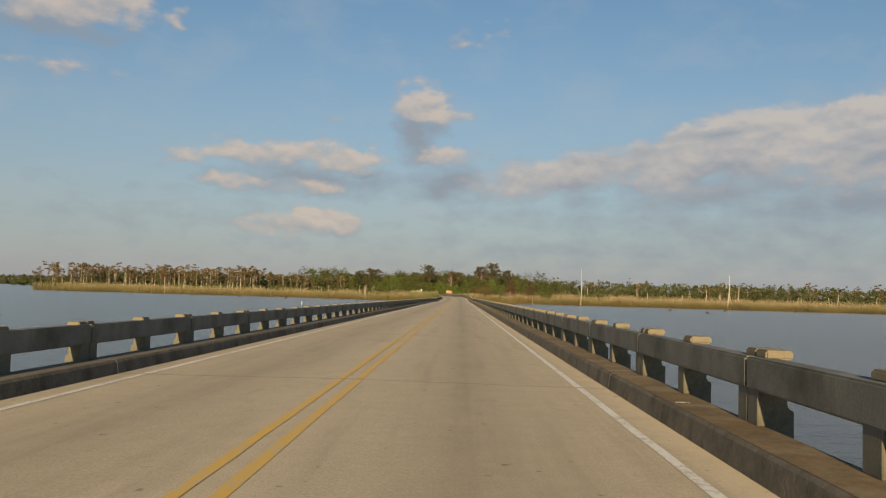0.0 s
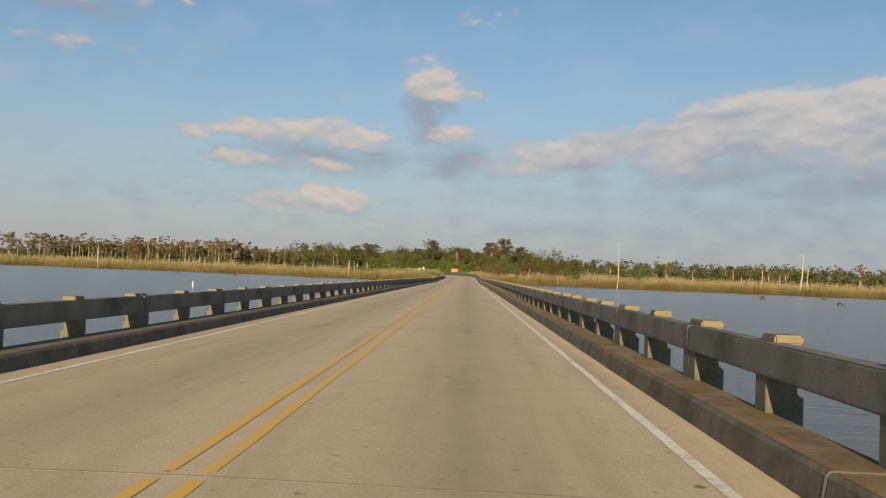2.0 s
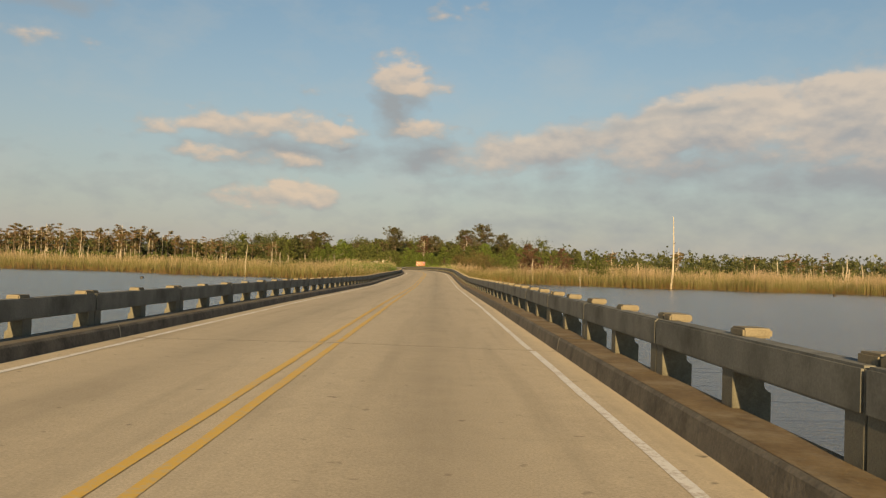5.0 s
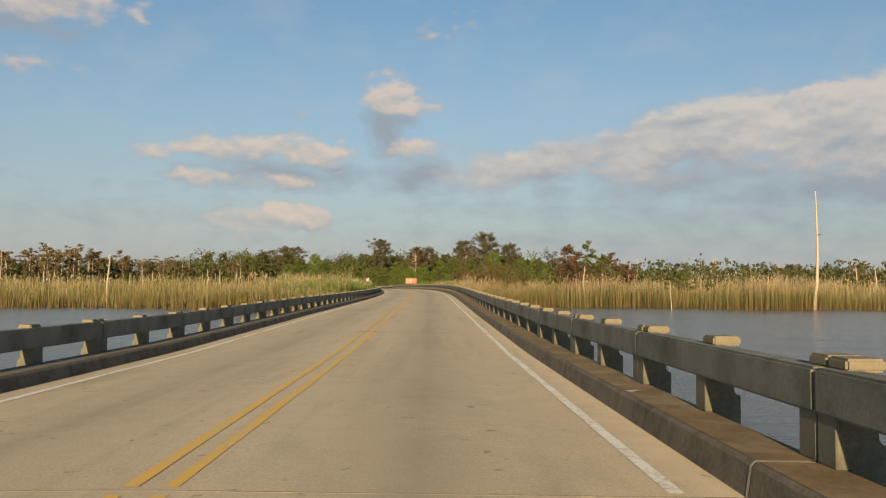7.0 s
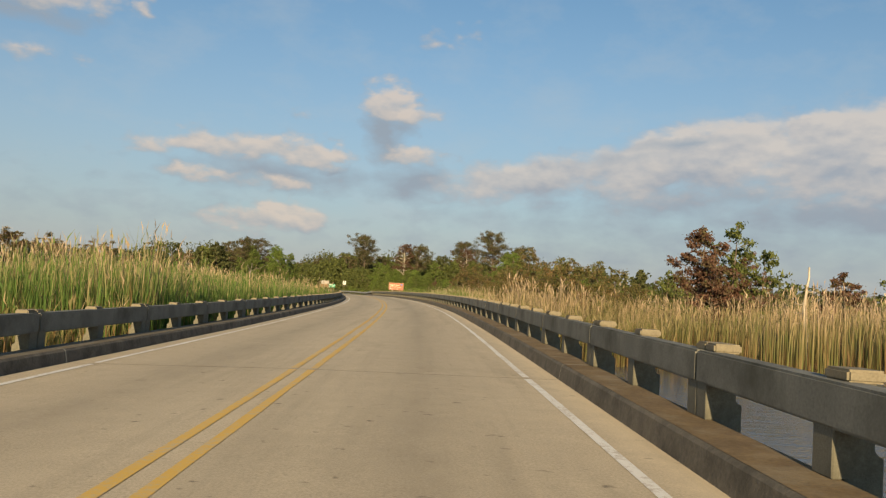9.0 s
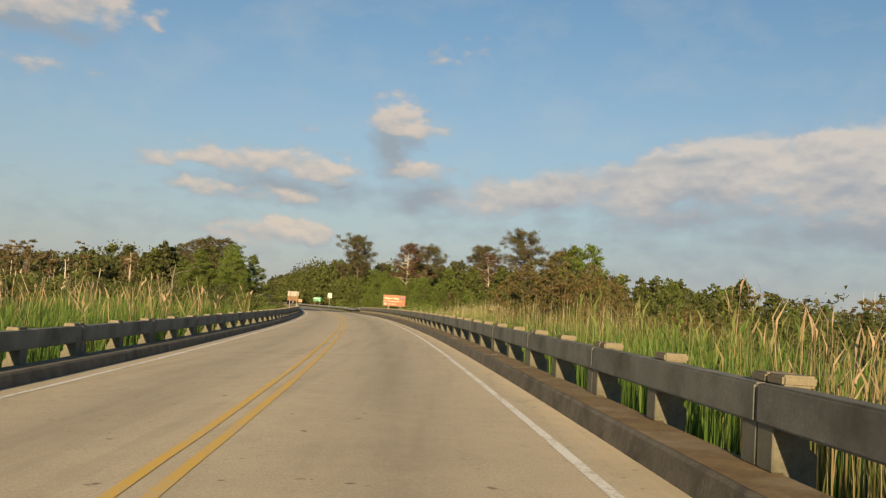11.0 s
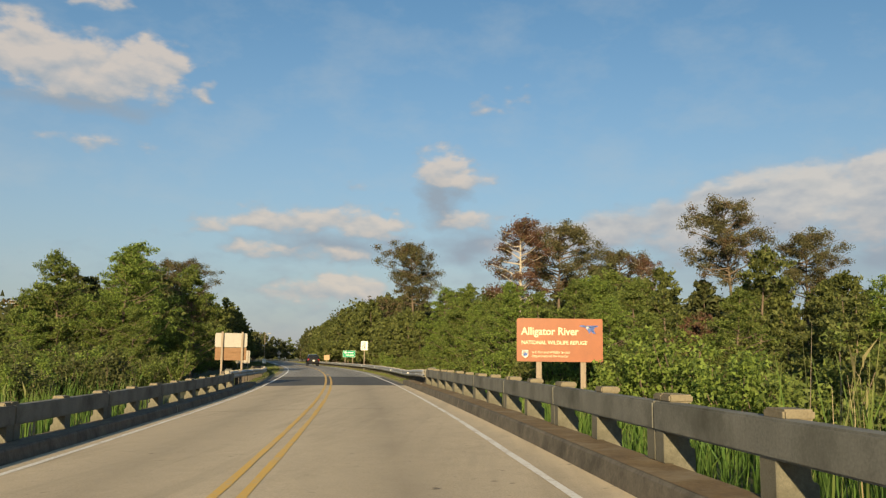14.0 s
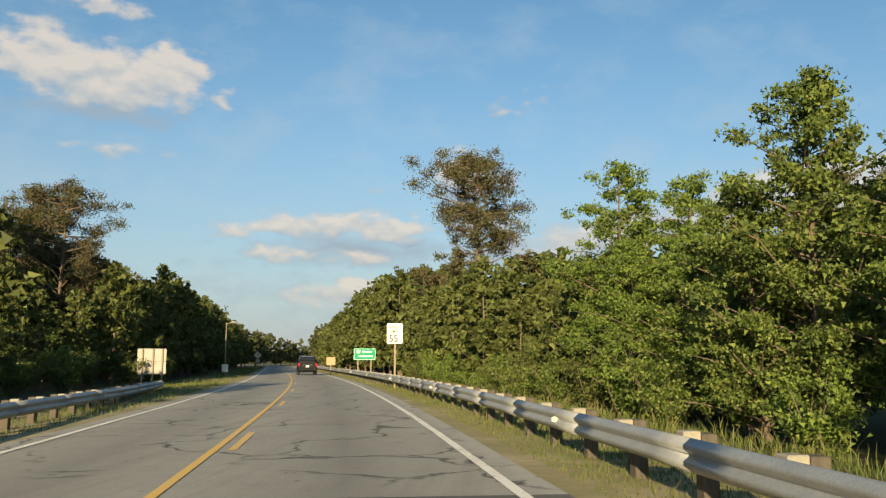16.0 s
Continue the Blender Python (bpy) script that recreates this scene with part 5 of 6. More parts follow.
far_wood("marsh_shrubs", "low green shrubs across the marsh", [(25, 320, 300, 440, 520, 3.6)], M_LEAF_B, 35, 0.6, 30000, "shrubs")
far_wood("marsh_shrubs", "low green shrubs below the cypress wood", [(-212, -38, 390, 460, 360, 3.4)], M_LEAF_B, 36, 0.6, 20000, "shrubs")

far_wood("marsh_wood", "dark waterside wood across the lake", [(-436, -352, 800, 850, 110, 9.5)], M_DARK_LEAF, 38, 0.95, 12000)
house = thing("lake_house", pose(-452, 800, float(ground_z(-452, 806)), 0, 0, -24), "small white house with a dark roof on the far shore", "house")
bm = bmesh.new()
add_box(bm, -5.5, 5.5, -3.5, 3.5, -0.6, 3.4)
part("wall", bm, M_HOUSE, house)
bm = bmesh.new()
ends = [[bm.verts.new((x, y, z)) for x, z in ((-6.1, 3.2), (6.1, 3.2), (6.1, 3.5), (0, 6.4), (-6.1, 3.5))] for y in (-4, 4)]
for q in ends:
    bm.faces.new(q)
for i in range(5):
    bm.faces.new((ends[0][i], ends[0][(i + 1) % 5], ends[1][(i + 1) % 5], ends[1][i]))
bmesh.ops.recalc_face_normals(bm, faces=bm.faces[:])
part("roof", bm, M_POST, house, "dark gabled roof")
for x in (-3.4, 0.2, 3.2):
    bm = bmesh.new()
    add_box(bm, x - 0.6, x + 0.6, -3.56, -3.44, 1.0, 2.3)
    part("window", bm, M_POST, house, "dark window")

# ---- guardrails ----
M_REFLECT = paint("white_reflector", (0.85, 0.82, 0.7), 0.35)
W_SECTION = [(0.0, 0.0), (0.02, 0.02), (0.075, 0.06), (0.075, 0.1), (0.02, 0.145), (0.02, 0.17), (0.075, 0.215), (0.075, 0.255), (0.02, 0.295), (0.0, 0.315)]


def guardrail(side, us, zs, s_from, s_to, label):
    """A steel W-beam on timber posts that follows the road; us and zs give its line as (s, value) pairs."""
    ob = thing("guardrail", pose(0, 0, 0), label, "guardrail", "steel guardrails")
    su, uu = zip(*us)
    sz, zz = zip(*zs)
    at_u = lambda s: float(np.interp(s, su, uu))
    at_z = lambda s: float(np.interp(s, sz, zz))
    length = 3.81
    n = int((s_to - s_from) / length)
    k = len(W_SECTION)
    for i in range(n):
        ss = np.linspace(s_from + i * length - 0.12, s_from + (i + 1) * length, 5)
        rows = [road(s, [at_u(s) - side * (d + 0.003 * (i % 2)) for d, h in W_SECTION], [at_z(s) + h for d, h in W_SECTION]) for s in ss]
        v = np.concatenate(rows)
        f = [(a * k + b, a * k + b + 1, (a + 1) * k + b + 1, (a + 1) * k + b) for a in range(4) for b in range(k - 1)]
        me = np_mesh("beam", v, f, M_STEEL, True)
        o = child("beam", me, ob)
        md = o.modifiers.new("thick", "SOLIDIFY")
        md.thickness, md.offset = 0.005, 0
    post, block = box(-0.08, 0.08, -0.1, 0.1, -0.9, 0.33), box(-0.09, 0.09, -0.1, 0.1, 0.01, 0.345)
    pm, km = bpy.data.meshes.new("post"), bpy.data.meshes.new("block")
    # the posts' dark colour stands in for the beam's shade on them
    for bm, me, mat in ((post, pm, M_POST), (block, km, M_BLOCK)):
        bmesh.ops.bevel(bm, geom=bm.edges[:], offset=0.012, segments=1, affect="EDGES")
        bm.to_mesh(me)
        bm.free()
        me.materials.append(mat)
    g = np.random.default_rng(int(s_from) + side)
    for i in range(2 * n + 1):
        s = s_from + 0.3 + i * length / 2
        base = along(s, at_u(s), at_z(s))
        o = child("post", pm, ob, base @ pose(side * 0.29, 0, 0, 0, 0, g.uniform(-3, 3)))
        child("block", km, o, pose(-side * 0.18, 0, g.uniform(-0.01, 0.015)), "pale timber offset block")
        if i % 8 == 6:
            rb = bmesh.new()
            vs = [rb.verts.new(c) for c in ((0, 0, -0.06), (0, 0, 0.06), (-side * 0.1, 0, 0.03), (-side * 0.1, 0, -0.03))]
            rb.faces.new(vs)
            bmesh.ops.solidify(rb, geom=rb.faces[:], thickness=0.006)
            part("reflector", rb, M_REFLECT, ob, "white delineator tab", base @ pose(-side * 0.03, 0.6, 0.16))
    return ob


guardrail(1, [(402, 4.34), (406, 4.34), (420, 4.98), (700, 5.1)], [(402, 0.55), (406, 0.53), (420, 0.3), (700, 0.3)], 403.4, 560, "galvanised steel guardrail on timber posts along the grass verge")
guardrail(-1, [(402, -4.22), (410, -4.3), (430, -4.6), (452, -5.6), (470, -7.4)], [(402, 0.55), (408, 0.5), (425, 0.28), (455, 0.15), (470, -0.05)], 403.0, 470, "shaded steel guardrail flaring away from the road")
# short wing walls where the railings meet the guardrails
for side, foot in ((1, U_R), (-1, U_L)):
    KERB_H, KERB_W = KERB[side]
    bm = bmesh.new()
    add_box(bm, 0.12, 0.36, 0.3, 5.2, 0.15, 0.62)
    for y in (2.1, 4.7):
        add_box(bm, 0.1, 0.42, y - 0.2, y + 0.2, 0.615, 0.7)
        add_box(bm, 0.14, 0.34, y - 0.14, y + 0.14, -0.9, 0.15)
    w = thing("wing_wall", along(RAIL_END, foot + side * KERB_W, KERB_H, -side * 7.0), "stained concrete wing wall behind the guardrail end", "wall", "bridge wing walls")
    part("wall", bm, M_RAIL, w, "", flip if side < 0 else None, 0.015)

# ---- signs ----
M_BROWN = paint("brown_orange_sign_face", (0.25, 0.07, 0.016), 0.5, var=0.2, scale=2.0)
M_CREAM = paint("cream_lettering", (0.64, 0.55, 0.36), 0.5, var=0.1)
M_SIGN_WHITE = paint("white_sign_face", (0.78, 0.76, 0.68), 0.45, var=0.06)
M_SIGN_GREEN = paint("green_sign_face", (0.0, 0.26, 0.13), 0.4)
M_BLACK = paint("black_lettering", (0.02, 0.02, 0.02), 0.5)
M_BLUE = paint("blue_goose_shape", (0.1, 0.2, 0.62), 0.5)
M_BROWN_BACK = rough_surface("brown_plywood_back", (0.16, 0.085, 0.04), (0.26, 0.15, 0.075), 3, 40, 0.8, 0.3, stretch=(1, 1, 6))


def lettering(text, size, mat, parent, m, label="", bold=0.0, shear=0.0, wide=1.0):
    cu = bpy.data.curves.new("lettering", "FONT")
    cu.body, cu.size, cu.extrude, cu.offset, cu.shear = text, size, 0.002, bold, shear
    cu.resolution_u = 3
    tmp = new("lettering_source", cu)
    me = bpy.data.meshes.new_from_object(tmp.evaluated_get(bpy.context.evaluated_depsgraph_get()))
    bpy.data.objects.remove(tmp)
    me.materials.append(mat)
    return child("lettering", me, parent, m @ Matrix.Diagonal((wide, 1, 1, 1)), label)


def panel(name, w, h, mat, parent, z, label="", thick=0.012, corner=0.05, y=0.0):
    """A board with rounded corners facing -y, its lower edge at z."""
    bm = bmesh.new()
    pts = []
    for cx, cz, a0 in ((w / 2 - corner, h - corner, 0), (-w / 2 + corner, h - corner, 90), (-w / 2 + corner, corner, 180), (w / 2 - corner, corner, 270)):
        for a in range(0, 91, 18):
            pts.append((cx + corner * math.cos(radians(a0 + a)), y, z + cz + corner * math.sin(radians(a0 + a))))
    f = bm.faces.new([bm.verts.new(p) for p in pts])
    r = bmesh.ops.extrude_face_region(bm, geom=[f])
    bmesh.ops.translate(bm, vec=(0, thick, 0), verts=[v for v in r["geom"] if isinstance(v, bmesh.types.BMVert)])
    bmesh.ops.recalc_face_normals(bm, faces=bm.faces[:])
    return part(name, bm, mat, parent, label)


def sign_post(parent, x, top, mat, size=0.1, deep=0.1, y=0.06, down=-1.2):
    return part("post", box(x - size / 2, x + size / 2, y - deep / 2, y + deep / 2, down, top), mat, parent, "", None, 0.006)


def face_m(x, z, y=-0.004):
    """Lettering lies in the board's plane, facing -y."""
    return pose(x, y, z, 90, 0, 0)


def refuge_sign():
    ob = thing("refuge_sign", pose(-3.57, 392.88, 1.016, 0, 0, 3.0) @ Matrix.Diagonal((0.935, 0.935, 0.935, 1)), "brown-orange wildlife refuge sign with cream lettering on timber posts", "sign")
    b = panel("board", 3.0, 1.5, M_BROWN, ob, 1.32, "", 0.04, 0.07)
    lettering("Alligator River", 0.37, M_CREAM, b, face_m(-1.34, 1.32 + 0.93), "cream headline lettering", 0.006, 0, 0.92)
    lettering("NATIONAL WILDLIFE REFUGE", 0.18, M_CREAM, b, face_m(-1.34, 1.32 + 0.6), "", 0.003, 0, 0.955)
    lettering("U.S. Fish and Wildlife Service", 0.125, M_CREAM, b, face_m(-0.98, 1.32 + 0.285), "", 0.0, 0.25, 0.9)
    lettering("Department of the Interior", 0.125, M_CREAM, b, face_m(-0.98, 1.32 + 0.155), "", 0.0, 0.25, 0.92)
    bm = bmesh.new()
    f = bm.faces.new([bm.verts.new((x, -0.004, 1.32 + z)) for x, z in ((-1.32, 0.4), (-1.09, 0.4), (-1.08, 0.24), (-1.13, 0.16), (-1.205, 0.12), (-1.28, 0.16), (-1.33, 0.24))])
    bmesh.ops.solidify(bm, geom=[f], thickness=-0.003)
    part("badge", bm, M_SIGN_WHITE, b, "white shield-shaped badge")
    bm = bmesh.new()
    f = bm.faces.new([bm.verts.new((x, -0.009, 1.32 + z)) for x, z in ((-1.28, 0.25), (-1.2, 0.31), (-1.12, 0.27), (-1.15, 0.2), (-1.25, 0.19))])
    bmesh.ops.solidify(bm, geom=[f], thickness=-0.003)
    part("badge_shape", bm, M_BLUE, b)
    bm = bmesh.new()
    outline = ((0.66, 1.25), (0.78, 1.28), (0.9, 1.26), (1.3, 1.27), (1.36, 1.24), (1.22, 1.2), (1.19, 1.1), (1.27, 0.96), (1.16, 1.0), (1.08, 1.08), (1.04, 0.97), (0.99, 1.06), (0.9, 1.19), (0.76, 1.22))
    f = bm.faces.new([bm.verts.new((x, -0.004, 1.32 + z)) for x, z in outline])
    bmesh.ops.solidify(bm, geom=[f], thickness=-0.003)
    part("bird_shape", bm, M_BLUE, b, "blue flying bird outline")
    bm = bmesh.new()
    f = bm.faces.new([bm.verts.new((x, -0.009, 1.32 + z)) for x, z in ((0.9, 1.22), (1.02, 1.24), (1.04, 1.17), (0.96, 1.13))])
    bmesh.ops.solidify(bm, geom=[f], thickness=-0.003)
    part("bird_patch", bm, M_SIGN_WHITE, b)
    sign_post(ob, -0.72, 2.4, M_WOOD, 0.19, 0.14, 0.115, -1.6)
    sign_post(ob, 0.82, 2.4, M_WOOD, 0.19, 0.14, 0.115, -1.6)
    return ob


def turned_sign():
    """A tall two-board sign seen from behind."""
    p = (-18.65, 406.6)
    ob = thing("direction_sign", pose(p[0], p[1], 0.92, 0, 0, 14), "back of a two-board sign, bare metal above brown timber", "sign")
    panel("upper_board", 1.56, 0.7, M_ALU, ob, 1.84, "bare aluminium sign back", 0.02, 0.09)
    b = panel("lower_board", 1.52, 0.62, M_BROWN_BACK, ob, 1.2, "brown board back", 0.03, 0.03)
    for z in (1.36, 1.62):
        part("batten", box(-0.72, 0.72, -0.04, -0.003, z - 0.03, z + 0.03), M_BROWN_BACK, ob)
    for x in (-0.42, 0.55):
        sign_post(ob, x, 2.6, M_WOOD, 0.1, 0.1, -0.1)
    return ob


def back_sign(x, y, w, h, z, yaw, posts, label):
    ob = thing("road_sign", pose(x, y, 1.0, 0, 0, yaw), label, "sign")
    for i in range(2):
        panel("board", w, h / 2 - 0.006, M_ALU, ob, z + i * h / 2, "", 0.015, 0.07)
    for px in posts:
        sign_post(ob, px, z + h - 0.02, M_WOOD, 0.09, 0.09, -0.06)
    return ob


def speed_sign():
    ob = thing("speed_limit_sign", pose(-19.8, 460.1, 0.93, 0, 0, 14), "white speed limit sign on a slim timber post", "sign")
    b = panel("board", 0.8, 1.02, M_SIGN_WHITE, ob, 2.28, "", 0.006, 0.05)
    lettering("SPEED", 0.21, M_BLACK, b, face_m(-0.29, 3.03), "", 0.003, 0, 0.86)
    lettering("LIMIT", 0.21, M_BLACK, b, face_m(-0.25, 2.81), "", 0.003, 0, 0.9)
    lettering("55", 0.5, M_BLACK, b, face_m(-0.31, 2.37), "", 0.008, 0, 0.98)
    for bx in ((-0.37, -0.357, 2.31, 3.27), (0.357, 0.37, 2.31, 3.27)):
        part("border", box(bx[0], bx[1], -0.005, 0.002, bx[2], bx[3]), M_BLACK, b)
    sign_post(ob, 0.02, 3.2, M_WOOD, 0.09, 0.09, 0.06)
    return ob


def green_sign():
    ob = thing("guide_sign", pose(-26.1, 488.0, 1.0, 0, 0, 16), "green guide sign with pale lettering bars on two posts", "sign")
    b = panel("board", 1.85, 0.98, M_SIGN_GREEN, ob, 1.45, "", 0.012, 0.07)
    panel("border", 1.79, 0.92, M_SIGN_WHITE, b, 1.48, "white border line", 0.004, 0.06, -0.003)
    panel("field", 1.74, 0.87, M_SIGN_GREEN, b, 1.505, "", 0.004, 0.05, -0.006)
    for x0, x1, z0, z1 in ((-0.66, -0.38, 2.02, 2.28), (-0.2, 0.62, 2.08, 2.2), (-0.5, 0.7, 1.72, 1.82)):
        part("lettering_bar", box(x0, x1, -0.011, -0.005, z0, z1), M_SIGN_WHITE, b)
    for x in (-0.55, 0.55):
        sign_post(ob, x, 2.3, M_WOOD, 0.1, 0.1, 0.07)
    return ob


def diamond_sign(x, y):
    ob = thing("warning_sign", pose(x, y, 1.0, 0, 0, 18), "pale diamond sign back above a small plate", "sign")
    bm = bmesh.new()
    r = bmesh.ops.create_cube(bm, size=1.0)
    bmesh.ops.transform(bm, matrix=pose(0, 0, 2.05, 0, 45, 0) @ Matrix.Diagonal((0.62, 0.012, 0.62, 1)), verts=r["verts"])
    part("board", bm, M_ALU, ob, "", None, 0.004)
    panel("plate", 0.42, 0.34, M_ALU, ob, 1.22, "", 0.01, 0.04)
    sign_post(ob, 0, 2.3, M_WOOD, 0.08, 0.08, 0.055)
    return ob


def lamp_post(x, y):
    ob = thing("pole_lamp", pose(x, y, 1.0, 0, 0, 15), "slim pole with a small lamp and a white box", "street lamp")
    bm = bmesh.new()
    add_cyl(bm, 0.06, 0.04, 6.2, pose(0, 0, 1.9))
    part("pole", bm, M_WOOD, ob)
    bm = bmesh.new()
    add_cyl(bm, 0.03, 0.025, 0.7, pose(0.3, 0, 4.95, 0, 70, 0), 8)
    part("arm", bm, M_STEEL, ob)
    part("lamp_head", box(0.45, 0.9, -0.1, 0.1, 4.98, 5.1), M_ALU, ob, "pale lamp head", None, 0.03)
    part("box", box(-0.26, 0.3, -0.32, -0.07, 0.35, 1.05), M_SIGN_WHITE, ob, "white meter box", None, 0.02)
    return ob


refuge_sign()
turned_sign()
back_sign(-36.4, 469.3, 1.74, 1.6, 0.5, 15, (-0.55, 0.08, 0.64), "pale aluminium back of a wide road sign on three posts")
speed_sign()
green_sign()
diamond_sign(-42.2, 511.0)
lamp_post(-40.8, 496.0)
small = thing("notice_board", pose(-33.2, 508.0, 1.0, 0, 0, 17), "small tan notice board on a short post", "sign")
panel("board", 0.95, 0.85, paint("tan_board", (0.4, 0.27, 0.15), 0.6), small, 0.95, "", 0.02, 0.02)
sign_post(small, 0.0, 1.6, M_WOOD, 0.1, 0.1, 0.07)

# ---- the car ahead, at rest in the lane ----
M_CAR = paint("black_car_paint", (0.012, 0.012, 0.014), 0.22, 0.2, 0.1)
M_GLASS = paint("dark_tinted_glass", (0.015, 0.017, 0.018), 0.06, 0.0, 0.05)
M_TYRE = paint("tyre_rubber", (0.025, 0.025, 0.025), 0.9)
M_RED = paint("red_tail_lens", (0.35, 0.01, 0.01), 0.25)
M_CHROME = paint("chrome_trim", (0.6, 0.6, 0.6), 0.15, 1.0)


def suv(m):
    ob = thing("suv", m, "black sport utility vehicle in the lane", "car")

    def shell(name, sections, mat, parent, label=""):
        """Loft of rounded cross-sections: (y, half width at foot, half width at top, foot z, top z)."""
        bm = bmesh.new()
        rings = []
        for y, wb, wt, z0, z1 in sections:
            ring = []
            for x, z in ((-wb, z0 + 0.06), (-wb - 0.02, z0 + (z1 - z0) * 0.45), (-wt, z1 - 0.08), (-wt + 0.1, z1), (wt - 0.1, z1), (wt, z1 - 0.08), (wb + 0.02, z0 + (z1 - z0) * 0.45), (wb, z0 + 0.06), (wb - 0.08, z0), (-wb + 0.08, z0)):
                ring.append(bm.verts.new((x, y, z)))
            rings.append(ring)
        for a, b in zip(rings[:-1], rings[1:]):
            for i in range(len(a)):
                bm.faces.new((a[i], a[(i + 1) % len(a)], b[(i + 1) % len(a)], b[i]))
        bm.faces.new(rings[0])
        bm.faces.new(list(reversed(rings[-1])))
        bmesh.ops.recalc_face_normals(bm, faces=bm.faces[:])
        return part(name, bm, mat, parent, label, None, 0.02)

    body = shell("body", [(-2.42, 0.86, 0.84, 0.42, 1.0), (-2.3, 0.95, 0.93, 0.32, 1.08), (-1.5, 0.98, 0.96, 0.28, 1.1), (1.2, 0.98, 0.95, 0.28, 1.1), (2.1, 0.95, 0.9, 0.3, 1.05), (2.45, 0.85, 0.8, 0.4, 0.85)], M_CAR, ob)
    shell("cabin", [(-2.3, 0.9, 0.74, 1.05, 1.35), (-2.05, 0.91, 0.74, 1.05, 1.78), (-0.6, 0.92, 0.76, 1.05, 1.85), (0.4, 0.92, 0.74, 1.05, 1.8), (1.25, 0.9, 0.7, 1.05, 1.12)], M_CAR, ob)
    part("rear_window", box(-0.68, 0.68, -0.02, 0.02, -0.2, 0.2), M_GLASS, ob, "dark tinted glass", pose(0, -2.2, 1.5, -22, 0, 0), 0.015)
    for sx in (-1, 1):
        part("side_window", box(-0.012, 0.012, -1.9, 0.6, 1.22, 1.6), M_GLASS, ob, "dark tinted glass", pose(sx * 0.865, 0, 0, 0, -sx * 0.0, 0), 0.008)
        part("tail_light", box(-0.1, 0.1, -0.05, 0.05, -0.17, 0.17), M_RED, ob, "red tail lens", pose(sx * 0.82, -2.36, 0.98), 0.02)
        part("door_mirror", box(-0.12, 0.12, -0.06, 0.06, -0.09, 0.09), M_CAR, ob, "", pose(sx * 1.07, 0.75, 1.2), 0.03)
        part("roof_rail", box(-0.025, 0.025, -1.7, 0.2, 1.84, 1.9), M_CHROME, ob, "", pose(sx * 0.66, 0, 0), 0.008)
        for y in (-1.45, 1.5):
            bm = bmesh.new()
            add_cyl(bm, 0.38, 0.38, 0.26, pose(0, 0, 0, 0, 90, 0), 20)
            w = part("wheel", bm, M_TYRE, ob, "", pose(sx * 0.84, y, 0.38), 0.03)
            bm = bmesh.new()
            add_cyl(bm, 0.24, 0.24, 0.27, pose(0, 0, 0, 0, 90, 0), 14)
            part("rim", bm, M_CHROME, w, "pale alloy rim")
    part("rear_bumper", box(-0.92, 0.92, -0.08, 0.08, -0.13, 0.13), M_CAR, ob, "", pose(0, -2.42, 0.56), 0.04)
    part("tailgate_trim", box(-0.5, 0.5, -0.02, 0.02, -0.025, 0.025), M_CHROME, ob, "chrome strip", pose(0, -2.43, 1.0))
    part("plate", box(-0.16, 0.16, -0.012, 0.012, -0.08, 0.08), M_SIGN_WHITE, ob, "pale blank plate", pose(0, -2.45, 0.86))
    part("wiper", box(-0.25, 0.25, -0.012, 0.012, -0.012, 0.012), M_TYRE, ob, "", pose(0.05, -2.27, 1.36, 0, 8, 0))
    return ob


suv(along(505.0, 1.6, 0.0))

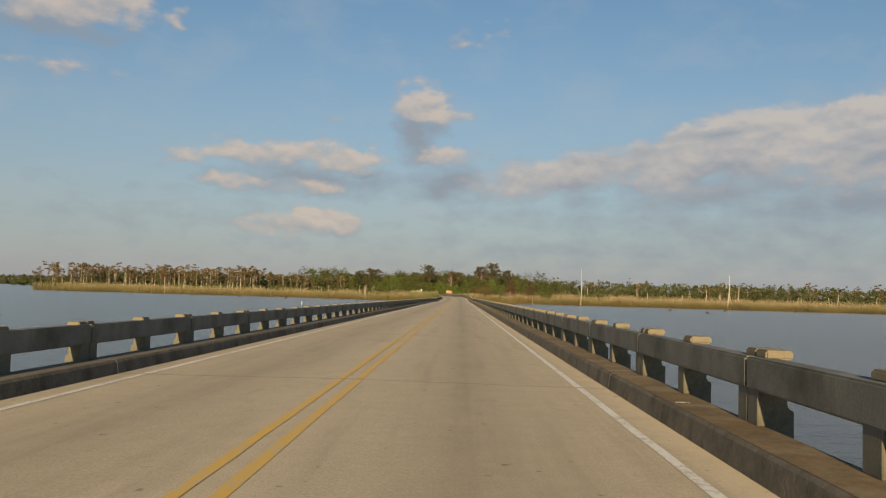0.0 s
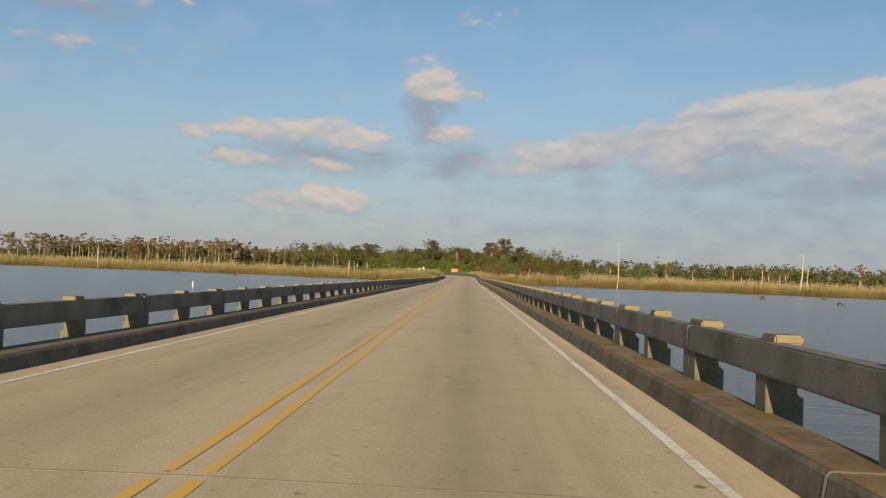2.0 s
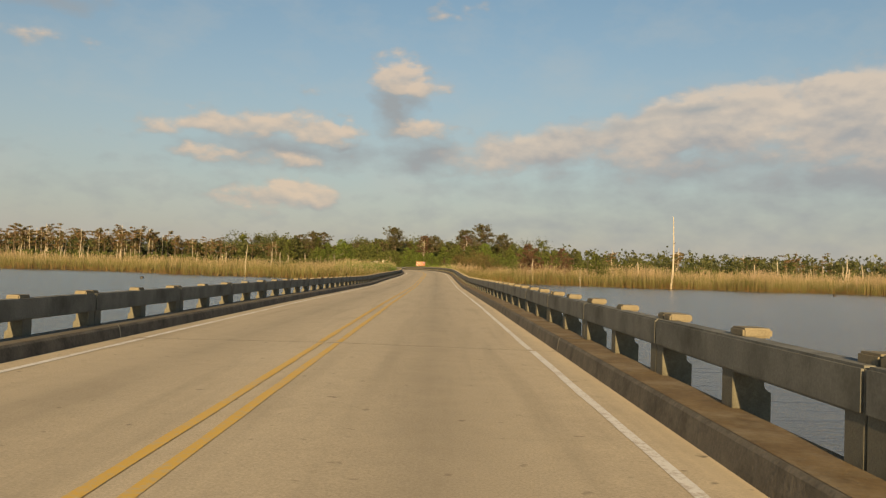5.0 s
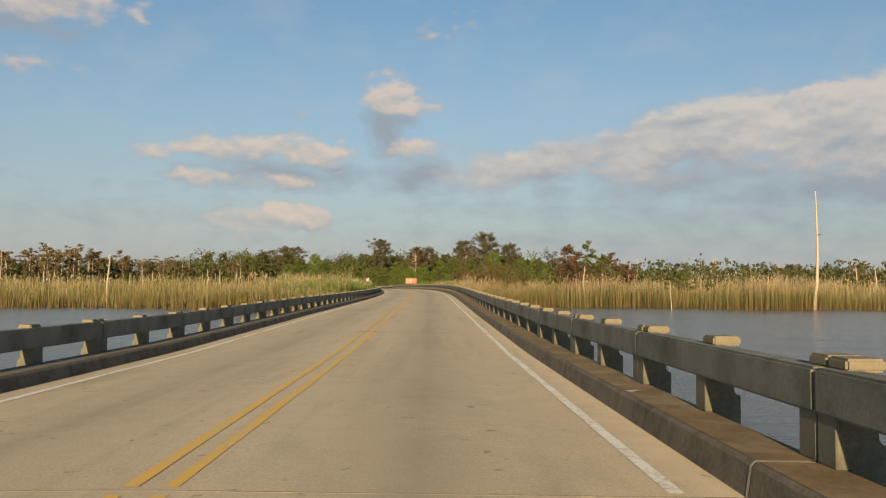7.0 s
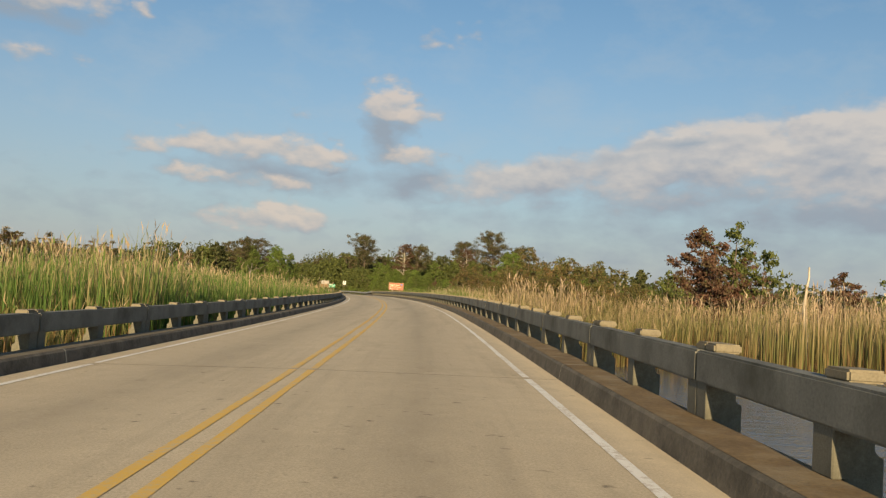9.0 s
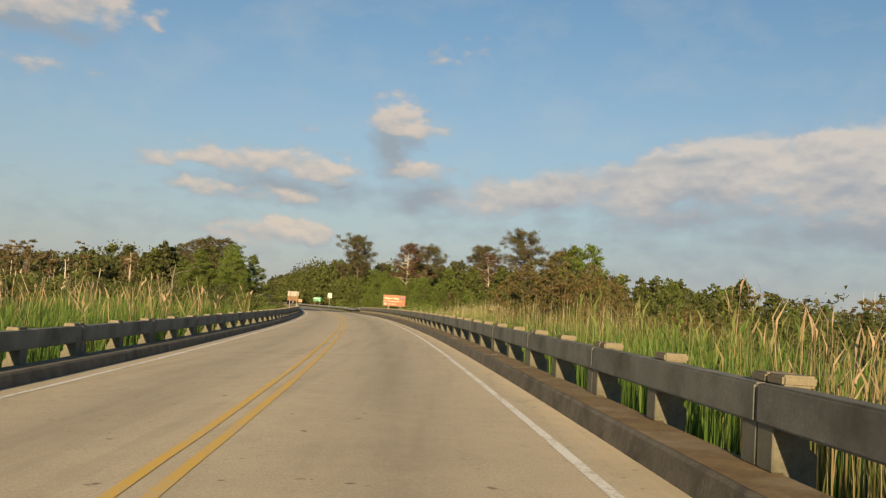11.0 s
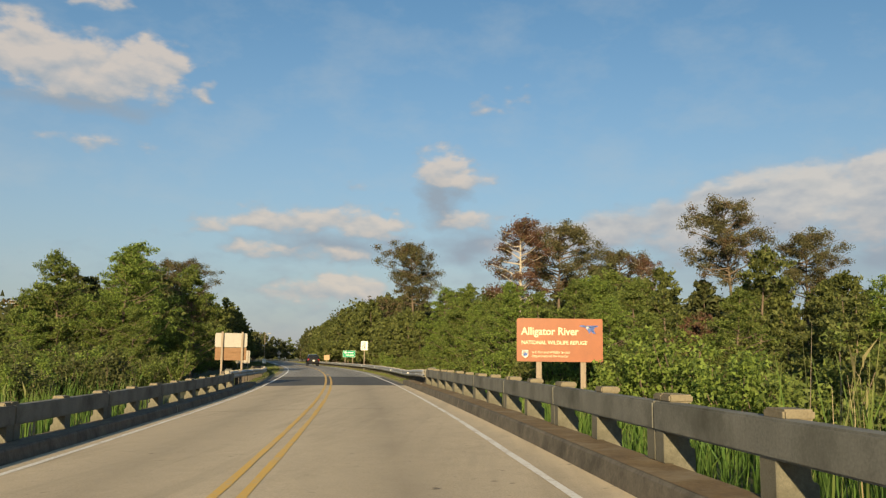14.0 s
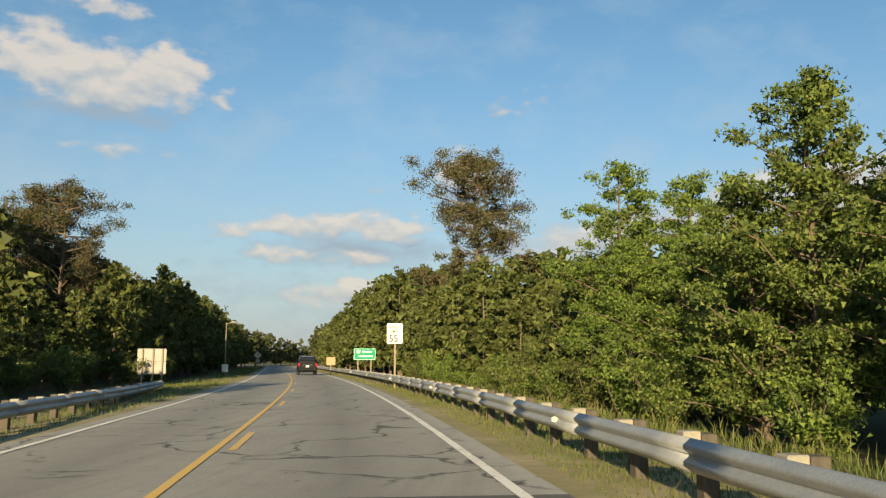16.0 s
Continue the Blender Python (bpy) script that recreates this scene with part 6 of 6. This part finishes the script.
# ---- small things ----
for s, u, sz in ((9.4, 4.15, 0.11), (46.6, 4.27, 0.1), (191.0, 4.15, 0.12), (305.5, 4.2, 0.1), (314.7, 4.15, 0.13), (403.3, 4.2, 0.14), (308.5, -4.0, 0.14), (60.0, -4.0, 0.1), (226.0, -4.0, 0.1), (352.0, 4.15, 0.12)):
    g = np.random.default_rng(int(s))
    bm = bmesh.new()
    vs = [bm.verts.new((x * sz, y * sz, abs(g.normal()) * 0.012 + 0.006)) for x in (-0.7, 0, 0.7) for y in (-0.5, 0, 0.5)]
    for i in range(2):
        for j in range(2):
            a = i * 3 + j
            bm.faces.new((vs[a], vs[a + 1], vs[a + 4], vs[a + 3]))
    bmesh.ops.solidify(bm, geom=bm.faces[:], thickness=0.003)
    me = bpy.data.meshes.new("paper_scrap")
    bm.to_mesh(me)
    bm.free()
    me.materials.append(M_SIGN_WHITE)
    ob = new("paper_scrap", me)
    ob.matrix_basis = along(s, u, KERB[1 if u > 0 else -1][0] + 0.006, g.uniform(0, 360), False)
    tagged(ob, "crumpled white paper scrap lying on the kerb", "litter", "paper scraps")

M_WET = rough_surface("wet_dark_wood", (0.02, 0.018, 0.014), (0.05, 0.042, 0.03), 5, 30, 0.5, 0.5)
for i, (x, y, k) in enumerate(((46.5, 180, 1.0), (66, 205, 0.8), (56, 243, 0.7), (-41, 205, 0.9), (-55, 214, 0.7), (-72, 228, 0.8), (-29, 217, 0.6), (92, 228, 0.8), (47, 155, 0.9))):
    g = np.random.default_rng(500 + i)
    line = np.array([(0, 0, -0.9), (0.03, 0.02, -0.1), (0.02, 0.05, 0.18), (0.05, 0.03, 0.4), (0.04, 0.03, 0.43)]) * k
    v, f = tube(line, np.array([0.42, 0.36, 0.3, 0.26, 0.02]) * k, 11)
    v = v * (1 + 0.13 * np.sin(np.arctan2(v[:, 1], v[:, 0]) * 4 + i)[:, None] * (1, 1, 0.3))
    v2, f2 = tube(np.array([(0.2, 0, -0.2), (0.62, 0.1, 0.06), (0.8, 0.15, 0.02)]) * k, np.array([0.18, 0.13, 0.05]) * k, 7)
    v, f = join([(v, f), (v2, f2)])
    ob = new("stump", np_mesh("stump", v, f, M_WET, True))
    ob.matrix_basis = pose(x, y, WATER_Z - 0.02, 0, 0, g.uniform(0, 360))
    tagged(ob, "dark wet stump breaking the lake surface", "stump", "stumps in the lake")
for x, y in ((-21.4, 122.0),):
    bm = bmesh.new()
    add_cyl(bm, 0.035, 0.03, 1.7, pose(0, 0, 0.25), 10)
    me = bpy.data.meshes.new("marker_pole")
    bm.to_mesh(me)
    bm.free()
    me.materials.append(M_SIGN_WHITE)
    ob = new("marker_pole", me)
    ob.matrix_basis = pose(x, y, WATER_Z - 0.6, 3, -2, 0)
    tagged(ob, "thin white marker pole standing in the lake", "marker", "marker poles")

# unplanted tree builds are taken away again
for key, opts in KINDS.items():
    for i, ob in enumerate(opts):
        if not used.get((key, i)):
            for o in (*ob.children_recursive, ob):
                bpy.data.objects.remove(o)
